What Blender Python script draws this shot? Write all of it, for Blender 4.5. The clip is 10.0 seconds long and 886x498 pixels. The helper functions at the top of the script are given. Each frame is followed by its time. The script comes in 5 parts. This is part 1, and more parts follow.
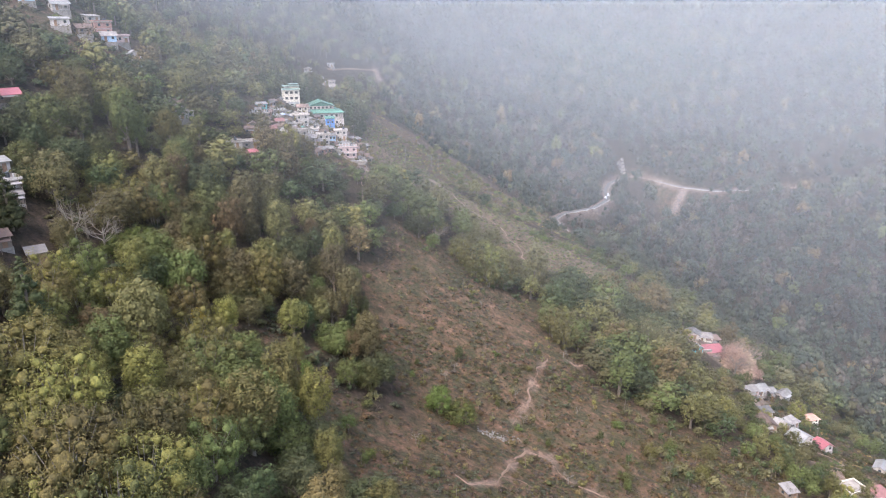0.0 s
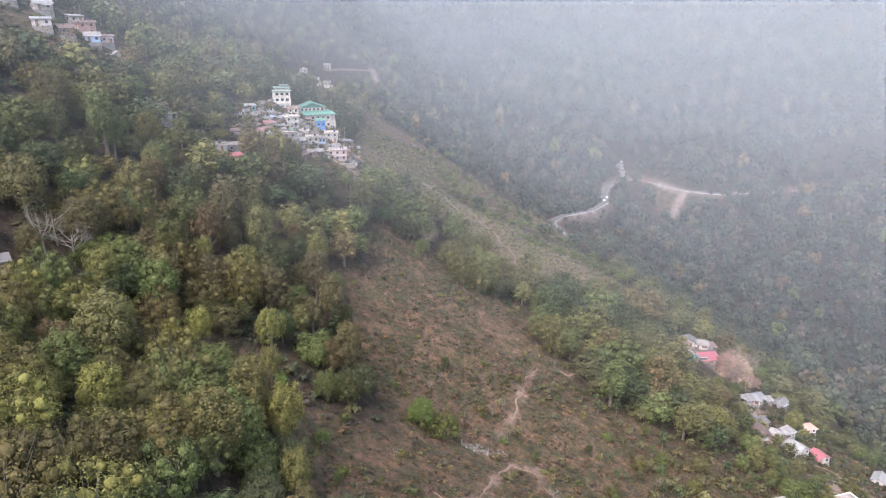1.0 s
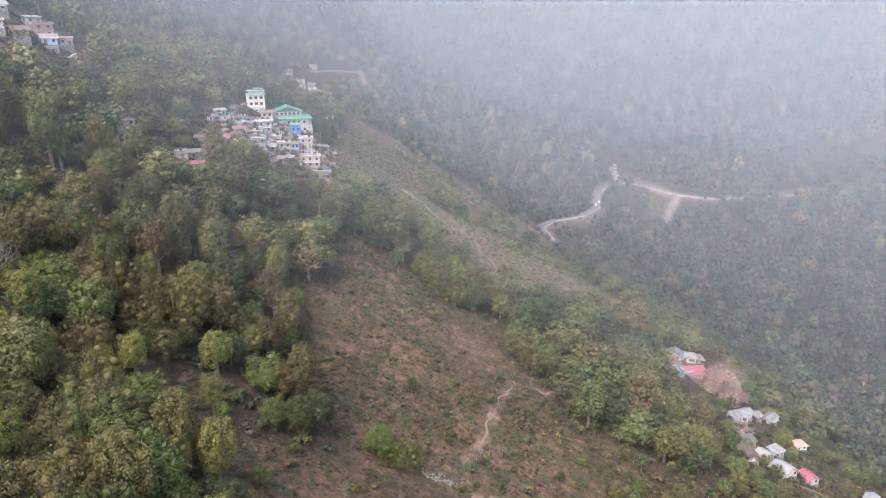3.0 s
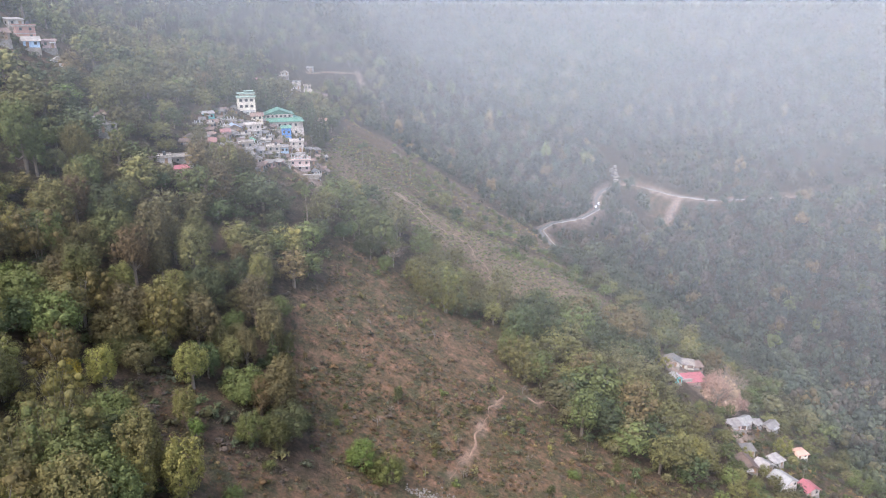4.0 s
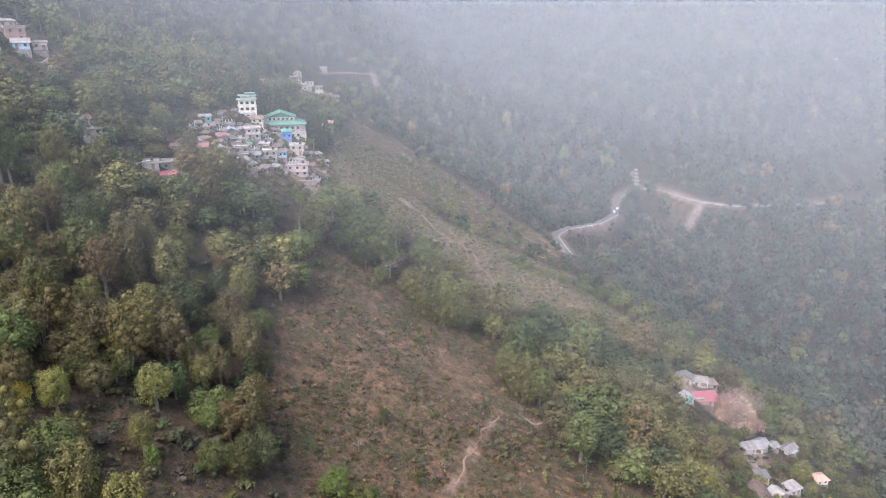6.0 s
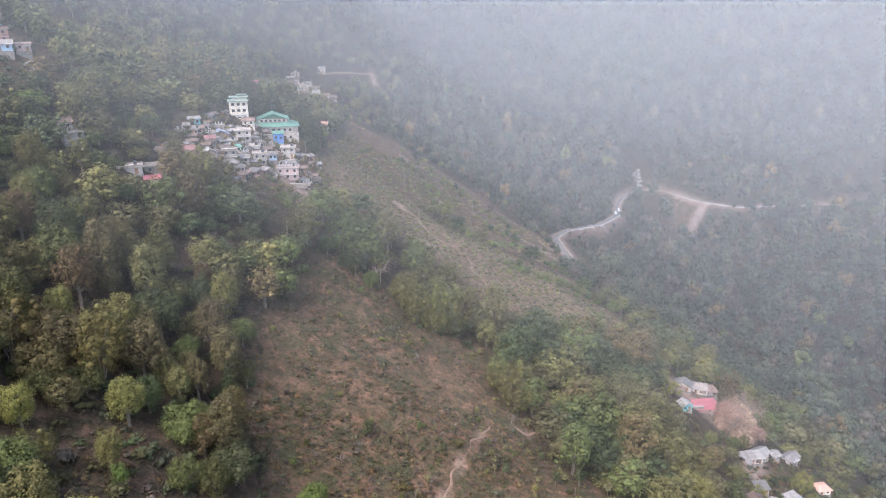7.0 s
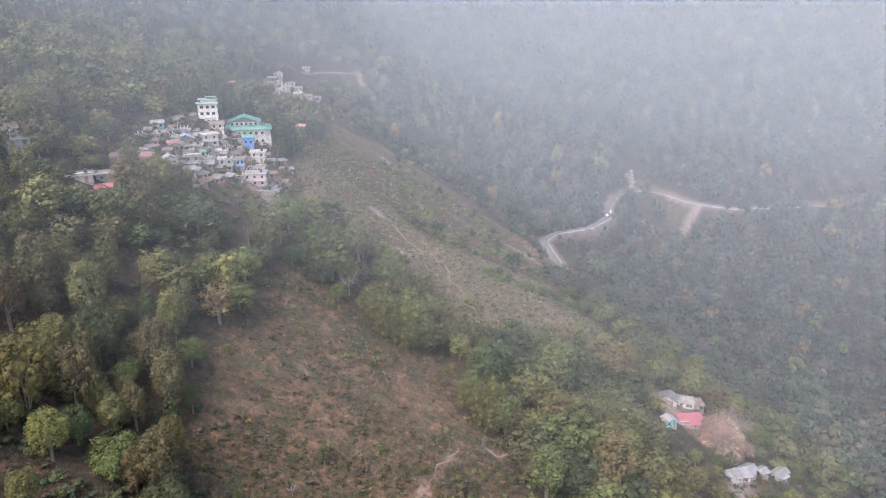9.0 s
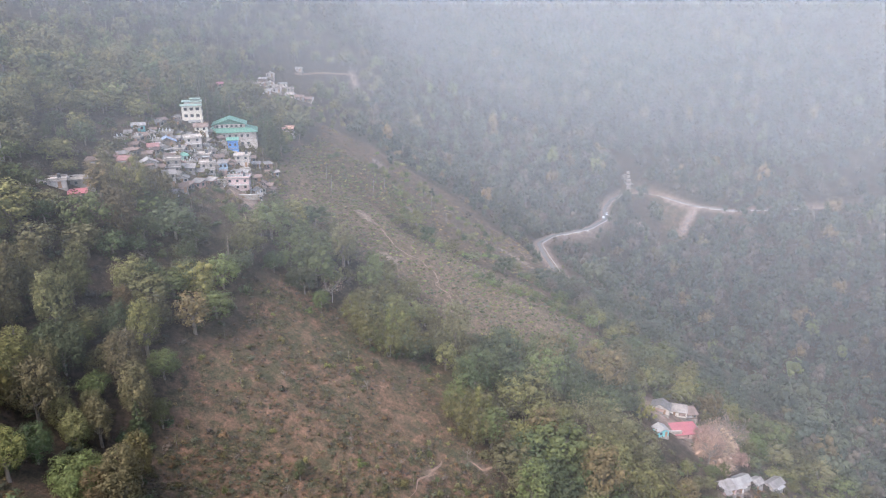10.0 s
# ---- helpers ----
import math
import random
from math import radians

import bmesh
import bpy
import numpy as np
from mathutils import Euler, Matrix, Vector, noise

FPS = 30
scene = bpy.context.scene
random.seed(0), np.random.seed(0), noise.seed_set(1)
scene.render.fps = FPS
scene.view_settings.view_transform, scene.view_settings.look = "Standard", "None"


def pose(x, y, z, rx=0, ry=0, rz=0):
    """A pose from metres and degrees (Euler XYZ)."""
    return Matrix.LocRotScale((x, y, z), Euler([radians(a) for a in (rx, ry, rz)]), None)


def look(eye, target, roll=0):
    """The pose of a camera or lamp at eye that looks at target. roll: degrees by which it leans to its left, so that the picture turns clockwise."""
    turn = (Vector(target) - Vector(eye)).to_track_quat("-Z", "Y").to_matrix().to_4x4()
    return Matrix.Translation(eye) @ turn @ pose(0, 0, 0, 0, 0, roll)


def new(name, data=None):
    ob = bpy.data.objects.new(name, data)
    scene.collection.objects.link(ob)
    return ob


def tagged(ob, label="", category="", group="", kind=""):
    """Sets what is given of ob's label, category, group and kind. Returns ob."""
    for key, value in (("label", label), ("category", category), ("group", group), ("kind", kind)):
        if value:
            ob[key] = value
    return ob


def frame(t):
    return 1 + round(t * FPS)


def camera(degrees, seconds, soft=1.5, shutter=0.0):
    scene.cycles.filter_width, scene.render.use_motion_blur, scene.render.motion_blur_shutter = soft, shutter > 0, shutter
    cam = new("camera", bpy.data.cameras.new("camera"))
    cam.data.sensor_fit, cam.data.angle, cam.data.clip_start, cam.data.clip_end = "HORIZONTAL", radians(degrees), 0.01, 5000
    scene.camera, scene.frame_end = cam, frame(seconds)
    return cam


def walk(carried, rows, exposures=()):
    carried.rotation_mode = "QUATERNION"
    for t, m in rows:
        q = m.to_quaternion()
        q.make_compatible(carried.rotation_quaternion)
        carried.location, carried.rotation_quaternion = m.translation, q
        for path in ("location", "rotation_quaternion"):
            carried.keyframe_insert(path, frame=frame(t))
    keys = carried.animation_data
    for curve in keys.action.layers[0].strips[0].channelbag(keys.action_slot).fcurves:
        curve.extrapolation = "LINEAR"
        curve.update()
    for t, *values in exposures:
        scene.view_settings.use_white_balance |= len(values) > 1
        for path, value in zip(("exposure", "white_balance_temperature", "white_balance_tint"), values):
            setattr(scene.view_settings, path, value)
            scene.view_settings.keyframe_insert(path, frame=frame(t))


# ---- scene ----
cam = camera(67.0, 10.0, soft=1.0)
PATH = [
    (0, (0.0, 0.0, 0.0), (-0.072, 1.89, -0.65), 0.3),
    (0.5, (2.425, 2.745, 0.132), (2.348, 4.635, -0.518), 0.4),
    (1, (4.985, 5.706, 0.458), (4.905, 7.596, -0.192), 0.5),
    (1.5, (7.539, 8.602, 0.756), (7.459, 10.492, 0.106), 0.5),
    (2, (9.912, 11.666, 0.981), (9.832, 13.556, 0.331), 0.5),
    (2.5, (12.33, 14.655, 1.203), (12.25, 16.545, 0.552), 0.6),
    (4, (19.275, 23.601, 1.527), (19.182, 25.491, 0.877), 0.4),
    (4.5, (21.623, 26.576, 1.6), (21.512, 28.465, 0.95), 0.3),
    (5, (24.021, 29.37, 1.804), (23.889, 31.256, 1.153), 0.3),
    (6.5, (30.988, 38.644, 2.428), (30.807, 40.525, 1.774), 0.3),
    (7, (33.271, 41.756, 2.603), (33.085, 43.636, 1.947), 0.2),
    (7.5, (35.469, 44.825, 2.665), (35.282, 46.705, 2.008), 0.2),
    (8, (37.662, 47.925, 2.693), (37.476, 49.805, 2.035), 0.1),
    (8.5, (39.823, 51.134, 2.776), (39.638, 53.013, 2.117), 0.1),
    (9, (42.189, 54.465, 3.152), (42.002, 56.343, 2.49), 0.1),
    (9.5, (44.558, 57.643, 3.149), (44.369, 59.521, 2.486), 0.0),
    (10, (46.692, 60.998, 3.412), (46.503, 62.875, 2.749), 0.1),
]
walk(cam, [(t, look(eye, target, roll)) for t, eye, target, roll in PATH], exposures=((0, 3.0, 6320, 15), (10, 2.86, 6320, 15)))

# ---- light ----
world = bpy.data.worlds.new("overcast_sky")
scene.world = world
world.use_nodes = True
wn = world.node_tree
sky = wn.nodes.new("ShaderNodeTexSky")
sky.sky_type, sky.sun_disc = "NISHITA", False
sky.sun_elevation, sky.sun_rotation = radians(52), radians(200)
sky.air_density, sky.dust_density, sky.ozone_density = 1.0, 2.0, 1.0
wn.nodes["Background"].inputs["Strength"].default_value = 0.15
wn.links.new(sky.outputs[0], wn.nodes["Background"].inputs["Color"])
sun = new("sun", bpy.data.lights.new("sun", "SUN"))
sun.data.energy, sun.data.angle, sun.data.color = 1.4, radians(40), (1.0, 0.98, 0.95)
sun.matrix_world = look((0, 0, 0), (0.45, 0.5, -1.0))


# ---- materials ----
def nodes_of(name, rough=0.8, metal=0.0, spec=0.3):
    m = bpy.data.materials.new(name)
    m.use_nodes = True
    nt = m.node_tree
    b = nt.nodes["Principled BSDF"]
    b.inputs["Roughness"].default_value = rough
    b.inputs["Metallic"].default_value = metal
    b.inputs["Specular IOR Level"].default_value = spec
    return m, nt, b


def noise_node(nt, scale, detail=4.0, rough=0.6, coords="Object"):
    tc = nt.nodes.new("ShaderNodeTexCoord")
    n = nt.nodes.new("ShaderNodeTexNoise")
    n.inputs["Scale"].default_value = scale
    n.inputs["Detail"].default_value = detail
    n.inputs["Roughness"].default_value = rough
    nt.links.new(tc.outputs[coords], n.inputs["Vector"])
    return n


def ramp_node(nt, fac, stops):
    r = nt.nodes.new("ShaderNodeValToRGB")
    while len(r.color_ramp.elements) < len(stops):
        r.color_ramp.elements.new(0.5)
    for e, (at, col) in zip(r.color_ramp.elements, stops):
        e.position, e.color = at, (*col, 1)
    nt.links.new(fac, r.inputs["Fac"])
    return r


def mix_node(nt, fac, a, b, blend="MIX"):
    mx = nt.nodes.new("ShaderNodeMix")
    mx.data_type, mx.blend_type = "RGBA", blend
    for sock, v in ((mx.inputs["Factor"], fac), (mx.inputs["A"], a), (mx.inputs["B"], b)):
        if isinstance(v, (int, float)):
            sock.default_value = v
        elif isinstance(v, tuple):
            sock.default_value = (*v, 1)
        else:
            nt.links.new(v, sock)
    return mx.outputs["Result"]


def math_node(nt, op, a, b=0.0):
    n = nt.nodes.new("ShaderNodeMath")
    n.operation = op
    for sock, v in zip(n.inputs, (a, b)):
        if isinstance(v, (int, float)):
            sock.default_value = v
        else:
            nt.links.new(v, sock)
    return n.outputs[0]


def bump(nt, b, height, strength=0.4, dist=0.05):
    n = nt.nodes.new("ShaderNodeBump")
    n.inputs["Strength"].default_value, n.inputs["Distance"].default_value = strength, dist
    nt.links.new(height, n.inputs["Height"])
    nt.links.new(n.outputs[0], b.inputs["Normal"])


def plain(name, colour, rough=0.75, metal=0.0, scale=0.6, wear=0.35, spec=0.3, vary=0.0):
    """Paint, plaster, concrete or sheet: a base colour with coarse stains, fine grain and slight relief."""
    m, nt, b = nodes_of(name, rough, metal, spec)
    coarse, fine = noise_node(nt, scale, 5), noise_node(nt, scale * 9, 3)
    dark = tuple(c * (1 - wear) for c in colour)
    light = tuple(min(0.9, c * (1 + 0.35 * wear)) for c in colour)
    base = ramp_node(nt, coarse.outputs["Fac"], ((0.32, dark), (0.52, colour), (0.72, light))).outputs[0]
    base = mix_node(nt, 0.25, base, ramp_node(nt, fine.outputs["Fac"], ((0.35, dark), (0.65, light))).outputs[0])
    if vary:
        oi = nt.nodes.new("ShaderNodeObjectInfo")
        hs = nt.nodes.new("ShaderNodeHueSaturation")
        nt.links.new(base, hs.inputs["Color"])
        nt.links.new(math_node(nt, "ADD", math_node(nt, "MULTIPLY", oi.outputs["Random"], vary), 1 - vary / 2), hs.inputs["Value"])
        base = hs.outputs[0]
    nt.links.new(base, b.inputs["Base Color"])
    bump(nt, b, fine.outputs["Fac"], 0.25, 0.03)
    return m


def leaf_material(name, grain, mixed, depth=0.7, vary=0.0):
    """Foliage: the colour of the plant's kind, changed from plant to plant and from spray to spray."""
    m, nt, b = nodes_of(name, 0.75, 0, 0.15)
    at = nt.nodes.new("ShaderNodeAttribute")
    at.attribute_name = "tint"
    geo, oi = nt.nodes.new("ShaderNodeNewGeometry"), nt.nodes.new("ShaderNodeObjectInfo")
    hs = nt.nodes.new("ShaderNodeHueSaturation")
    nt.links.new(at.outputs["Color"], hs.inputs["Color"])
    isl = math_node(nt, "MULTIPLY", geo.outputs["Random Per Island"], mixed)
    obj = math_node(nt, "MULTIPLY", oi.outputs["Random"], vary)
    nt.links.new(math_node(nt, "ADD", math_node(nt, "ADD", isl, obj), 1.02 - vary / 2 - mixed / 2), hs.inputs["Value"])
    hue = math_node(nt, "ADD", math_node(nt, "MULTIPLY", oi.outputs["Random"], vary * 0.07), 0.5 - vary * 0.035)
    nt.links.new(hue, hs.inputs["Hue"])
    big = noise_node(nt, 0.35, 2, coords="Generated")
    col = mix_node(nt, math_node(nt, "MULTIPLY", big.outputs["Fac"], 0.22), hs.outputs[0], (0.1, 0.08, 0.045))
    tuft, fine = noise_node(nt, 0.55, 4, 0.7), noise_node(nt, grain, 4, 0.75)
    mottle = ramp_node(nt, tuft.outputs["Fac"], ((0.3, (0.68, 0.7, 0.68)), (0.5, (0.97, 0.97, 0.95)), (0.7, (1.2, 1.18, 1.1)))).outputs[0]
    col = mix_node(nt, 0.6, col, mottle, "MULTIPLY")
    speck = ramp_node(nt, fine.outputs["Fac"], ((0.36, (0.5, 0.52, 0.5)), (0.5, (0.95, 0.95, 0.95)), (0.64, (1.3, 1.28, 1.2)))).outputs[0]
    col = mix_node(nt, depth, col, speck, "MULTIPLY")
    nt.links.new(col, b.inputs["Base Color"])
    bump(nt, b, fine.outputs["Fac"], 0.7, 0.35)
    tr = nt.nodes.new("ShaderNodeBsdfTranslucent")
    nt.links.new(col, tr.inputs["Color"])
    mx = nt.nodes.new("ShaderNodeMixShader")
    mx.inputs[0].default_value = 0.15
    nt.links.new(b.outputs[0], mx.inputs[1])
    nt.links.new(tr.outputs[0], mx.inputs[2])
    nt.links.new(mx.outputs[0], nt.nodes["Material Output"].inputs["Surface"])
    return m


def ground_material():
    """Hillside: dry russet grass and earth, tea-garden green, forest litter and bare scars, by the ground's cover."""
    m, nt, b = nodes_of("hillside", 0.95, 0, 0.1)
    at = nt.nodes.new("ShaderNodeAttribute")
    at.attribute_name = "cover"
    sep = nt.nodes.new("ShaderNodeSeparateColor")
    nt.links.new(at.outputs["Color"], sep.inputs[0])
    n1, n2, n3 = noise_node(nt, 0.045, 6), noise_node(nt, 0.35, 6, 0.7), noise_node(nt, 2.2, 4)
    litter = ramp_node(nt, n2.outputs["Fac"], ((0.3, (0.017, 0.014, 0.009)), (0.5, (0.034, 0.025, 0.017)), (0.72, (0.062, 0.043, 0.031)))).outputs[0]
    dry = ramp_node(nt, n2.outputs["Fac"], ((0.3, (0.022, 0.021, 0.012)), (0.42, (0.039, 0.031, 0.018)), (0.51, (0.066, 0.042, 0.025)), (0.61, (0.096, 0.055, 0.034)), (0.75, (0.16, 0.1, 0.068)))).outputs[0]
    green = ramp_node(nt, n2.outputs["Fac"], ((0.3, (0.05, 0.042, 0.025)), (0.5, (0.085, 0.062, 0.039)), (0.7, (0.135, 0.09, 0.06)))).outputs[0]
    dry = mix_node(nt, ramp_node(nt, n1.outputs["Fac"], ((0.45, (0, 0, 0)), (0.65, (0.3, 0.3, 0.3)))).outputs[0], dry, green)
    tuft = noise_node(nt, 0.16, 5, 0.65)
    herbs = ramp_node(nt, n3.outputs["Fac"], ((0.3, (0.018, 0.021, 0.01)), (0.55, (0.036, 0.037, 0.019)), (0.75, (0.07, 0.062, 0.034)))).outputs[0]
    dry = mix_node(nt, ramp_node(nt, tuft.outputs["Fac"], ((0.47, (0, 0, 0)), (0.58, (0.8, 0.8, 0.8)))).outputs[0], dry, herbs)
    rust = noise_node(nt, 0.11, 5, 0.7)
    dry = mix_node(nt, ramp_node(nt, rust.outputs["Fac"], ((0.54, (0, 0, 0)), (0.66, (0.6, 0.6, 0.6)))).outputs[0], dry, (0.125, 0.072, 0.046))
    bare = ramp_node(nt, n2.outputs["Fac"], ((0.3, (0.11, 0.076, 0.058)), (0.5, (0.16, 0.118, 0.094)), (0.75, (0.235, 0.188, 0.155)))).outputs[0]
    col = mix_node(nt, sep.outputs["Red"], litter, dry)
    col = mix_node(nt, sep.outputs["Green"], col, green)
    col = mix_node(nt, sep.outputs["Blue"], col, bare)
    col = mix_node(nt, 0.3, col, ramp_node(nt, n3.outputs["Fac"], ((0.3, (0.35, 0.35, 0.35)), (0.7, (1, 1, 1)))).outputs[0], "MULTIPLY")
    n4 = noise_node(nt, 0.85, 6, 0.8)
    col = mix_node(nt, 0.75, col, ramp_node(nt, n4.outputs["Fac"], ((0.34, (0.35, 0.36, 0.34)), (0.5, (0.95, 0.93, 0.92)), (0.66, (1.35, 1.25, 1.18)))).outputs[0], "MULTIPLY")
    nt.links.new(col, b.inputs["Base Color"])
    bump(nt, b, n4.outputs["Fac"], 0.9, 0.8)
    return m


def mist_material(name, density, seed):
    """Thin mist: mostly clear, the rest scatters the daylight that falls on it."""
    m, nt, b = nodes_of(name)
    nt.nodes.remove(b)
    clear, d, tl = (nt.nodes.new(k) for k in ("ShaderNodeBsdfTransparent", "ShaderNodeBsdfDiffuse", "ShaderNodeBsdfTranslucent"))
    for s in (d, tl):
        s.inputs["Color"].default_value = (0.318, 0.33, 0.328, 1)
    half, mx = nt.nodes.new("ShaderNodeMixShader"), nt.nodes.new("ShaderNodeMixShader")
    n = noise_node(nt, 0.004, 3)
    n.inputs["Distortion"].default_value = 0.02 * seed
    amount = math_node(nt, "MULTIPLY", math_node(nt, "ADD", math_node(nt, "MULTIPLY", n.outputs["Fac"], 0.3), 0.85), density)
    nt.links.new(d.outputs[0], half.inputs[1])
    nt.links.new(tl.outputs[0], half.inputs[2])
    at = nt.nodes.new("ShaderNodeAttribute")
    at.attribute_name = "thick"
    nt.links.new(math_node(nt, "MULTIPLY", amount, at.outputs["Fac"]), mx.inputs[0])
    nt.links.new(clear.outputs[0], mx.inputs[1])
    nt.links.new(half.outputs[0], mx.inputs[2])
    nt.links.new(mx.outputs[0], nt.nodes["Material Output"].inputs["Surface"])
    return m


LEAF = leaf_material("foliage", 2.2, 0.4, 0.8, 0.7)
MASS_LEAF = leaf_material("forest_foliage", 1.6, 0.4, 0.8)
FAR_LEAF = leaf_material("far_foliage", 0.7, 0.3, 0.6)
GROUND = ground_material()
BARK = plain("bark", (0.09, 0.07, 0.052), 0.9, scale=1.5, wear=0.5)
PALE_BARK = plain("pale_bark", (0.11, 0.092, 0.074), 0.9, scale=1.5, wear=0.4)


# ---- lie of the land ----
def soft(v, w):
    return 0.5 * (v + np.sqrt(v * v + w * w))


SHAPE = (-94.004, -56.919, 18.547, 18.206, -13.702, 16.022, 0.664, 307.236, 0.460, 1.016, 112.734, 7.311, -6.404, 0.548, -2.622, 565.348, 98.894, -26.696, -138.896, 0.574)
ROAD = np.array(((84, 452), (79, 470), (73, 498), (69, 522), (80, 540), (107, 556), (124, 582), (127, 612), (136, 640), (147, 657), (165, 664), (184, 655), (203, 628), (229, 616), (292, 628), (355, 622), (430, 600), (560, 560)), float)
ROAD_Z = -150.0


def along(line, x, y):
    """The distance from a line of points, and how far along it the nearest point lies."""
    best, where, run = np.full(np.shape(x), 1e9), np.zeros(np.shape(x)), 0.0
    for a, b in zip(line[:-1], line[1:]):
        d = b - a
        n = float(np.hypot(*d))
        s = np.clip(((x - a[0]) * d[0] + (y - a[1]) * d[1]) / n**2, 0, 1)
        far = np.hypot(x - a[0] - s * d[0], y - a[1] - s * d[1])
        where = np.where(far < best, run + s * n, where)
        best, run = np.minimum(best, far), run + n
    return best, where


def ripple(x, y):
    return 1.6 * np.sin(x / 23 + 1.3 * np.sin(y / 31)) * np.sin(y / 27 + 0.7) + 0.7 * np.sin(x / 9.1 + y / 13.7) * np.sin(y / 8.3 - x / 17)


def raw_height(x, y):
    p = SHAPE
    u, v = np.clip(x, -260, 200) / 100, (np.clip(y, 75, 520) - 220) / 100
    near = p[0] + p[1] * u + p[2] * v + p[3] * u * u + p[4] * u * v + p[5] * v * v + p[11] * u**3 + p[12] * u * u * v + p[13] * u * v * v + p[14] * v**3
    near = near - p[6] * soft(y - (p[7] + p[8] * x), 60) - p[9] * soft(x - p[10], 40) - 0.54 * soft(x - 200, 30)
    near = near + 13 * np.exp(-((x + 168) ** 2 + (y - 275) ** 2) / 42**2)
    near = near + 11 * np.exp(-((x - 36) ** 2 + (y - 560) ** 2) / 42**2) + 16 * np.exp(-((x - 224) ** 2 + (y - 378) ** 2) / 45**2)
    w = np.clip(x, -300, 400) / 100
    d = y - (p[15] + p[16] * w + p[17] * w * w)
    far = np.maximum(p[18] + p[19] * d, -262.0)
    return far + soft(near - far, 25.0)


def height(x, y):
    z = raw_height(x, y) + ripple(x, y)
    d, s = along(ROAD, x, y)
    k = 1 - np.clip((d - 4.5) / 22, 0, 1) ** 0.7
    return z + (ROAD_Z + 0.02 * (s - 200) * (s < 200) - z) * k * (d < 27)


def h(x, y):
    return float(height(np.array([float(x)]), np.array([float(y)]))[0])


# ---- what covers the ground ----
CLEARING = ((-37, 256), (-24, 266), (-8, 266), (3, 254), (17, 257), (33, 264), (31, 240), (44, 230), (53, 216), (72, 208), (93, 204), (106, 192), (112, 172), (100, 140), (62, 105), (0, 85), (-16, 104), (-24, 112), (-36, 130), (-34, 143), (-20, 147), (-12, 153), (-20, 165), (-28, 173), (-31, 190), (-37, 211), (-30, 234))
TEA = ((-58, 343), (-55, 374), (-30, 374), (-4, 353), (22, 355), (43, 354), (64, 353), (86, 336), (78, 305), (49, 286), (34, 285), (18, 292), (2, 296), (-10, 300), (-28, 303), (-42, 300), (-48, 312))
SCRUB = ((-62, 374), (58, 356), (66, 380), (80, 412), (86, 446), (60, 470), (10, 490), (-40, 494), (-68, 462), (-60, 415))
VILLAGE = ((-95, 343), (-97, 302), (-87, 262), (-70, 258), (-47, 288), (-44, 312), (-56, 345), (-66, 372), (-92, 366))
LOWER_VILLAGE = ((126, 262), (146, 284), (168, 300), (190, 252), (186, 224), (140, 180), (128, 196), (132, 232))
GULLY = ((-55, 148), (-48, 158), (-44, 156), (-36, 154), (-33, 146), (-38, 132), (-46, 138))
TRAILS = (
    ((-9, 338), (-4, 332), (4, 325), (10, 326), (16, 322), (19, 316), (18, 311), (24, 310), (26, 305), (26, 299), (31, 300.5), (33.5, 299), (33, 289), (30, 285)),
    ((70, 309), (62, 300), (54, 292), (46, 288)),
    ((30, 222), (26, 210), (23, 200), (20, 186), (14, 170)),
    ((-2, 130), (1, 128), (6, 133), (10, 139), (14, 141), (17, 140)),
    ((14, 152), (18, 160), (25, 162), (26, 154), (34, 150), (38, 148)),
    ((38, 227), (42, 226), (47, 231), (51, 226)),
    ((10, 139), (12, 146), (14, 152)),
    ((150, 238), (158, 240), (168, 236), (176, 226), (172, 214)),
    ((138, 239), (132, 232), (126, 222)),
    ((-62, 296), (-52, 290), (-46, 280), (-42, 268)),
    ((74, 452), (66, 432), (60, 424), (52, 430)),
    ((137, 228), (148, 231), (156, 224), (157, 216), (150, 206)),
    ((129, 210), (138, 214), (146, 218), (153, 212)),
    ((127, 202), (136, 206), (144, 208)),
)
HAMLET = ((-128, 470), (-100, 470), (-90, 515), (-100, 552), (-132, 555), (-134, 520))
HILLTOP = ((-172, 238), (-150, 222), (-128, 238), (-124, 258), (-130, 274), (-150, 282), (-168, 264))
SLIP_SLOPE = ((166, 656), (184, 650), (203, 625), (190, 600), (178, 596), (172, 612), (176, 632))
FAR_TRACKS = (((-120, 575), (-110, 592), (-99, 607), (-88, 618), (-82, 619)), ((49, 772), (64, 778), (79, 784), (91, 787), (112, 790), (137, 801)))
SLIP_TOP, SLIP_FOOT = (203, 621), (187, 601)


def inside(poly, x, y):
    """Signed closeness: about +1 well inside a plan outline, -1 well outside, over a few metres."""
    x, y = np.asarray(x, float), np.asarray(y, float)
    hit, far = np.zeros(x.shape, bool), np.full(x.shape, 1e9)
    for (ax, ay), (bx, by) in zip(poly, poly[1:] + poly[:1]):
        hit ^= ((ay > y) != (by > y)) & (x < (bx - ax) * (y - ay) / (by - ay + 1e-9) + ax)
        n = (bx - ax) ** 2 + (by - ay) ** 2
        s = np.clip(((x - ax) * (bx - ax) + (y - ay) * (by - ay)) / n, 0, 1)
        far = np.minimum(far, np.hypot(x - ax - s * (bx - ax), y - ay - s * (by - ay)))
    return np.clip(np.where(hit, far, -far) / 4, -1, 1)


def mask(poly, x, y):
    wob = 3 * np.sin(x / 7 + y / 11), 3 * np.sin(y / 6 - x / 13)
    return np.clip(inside(poly, x + wob[0], y + wob[1]) * 0.5 + 0.5, 0, 1)


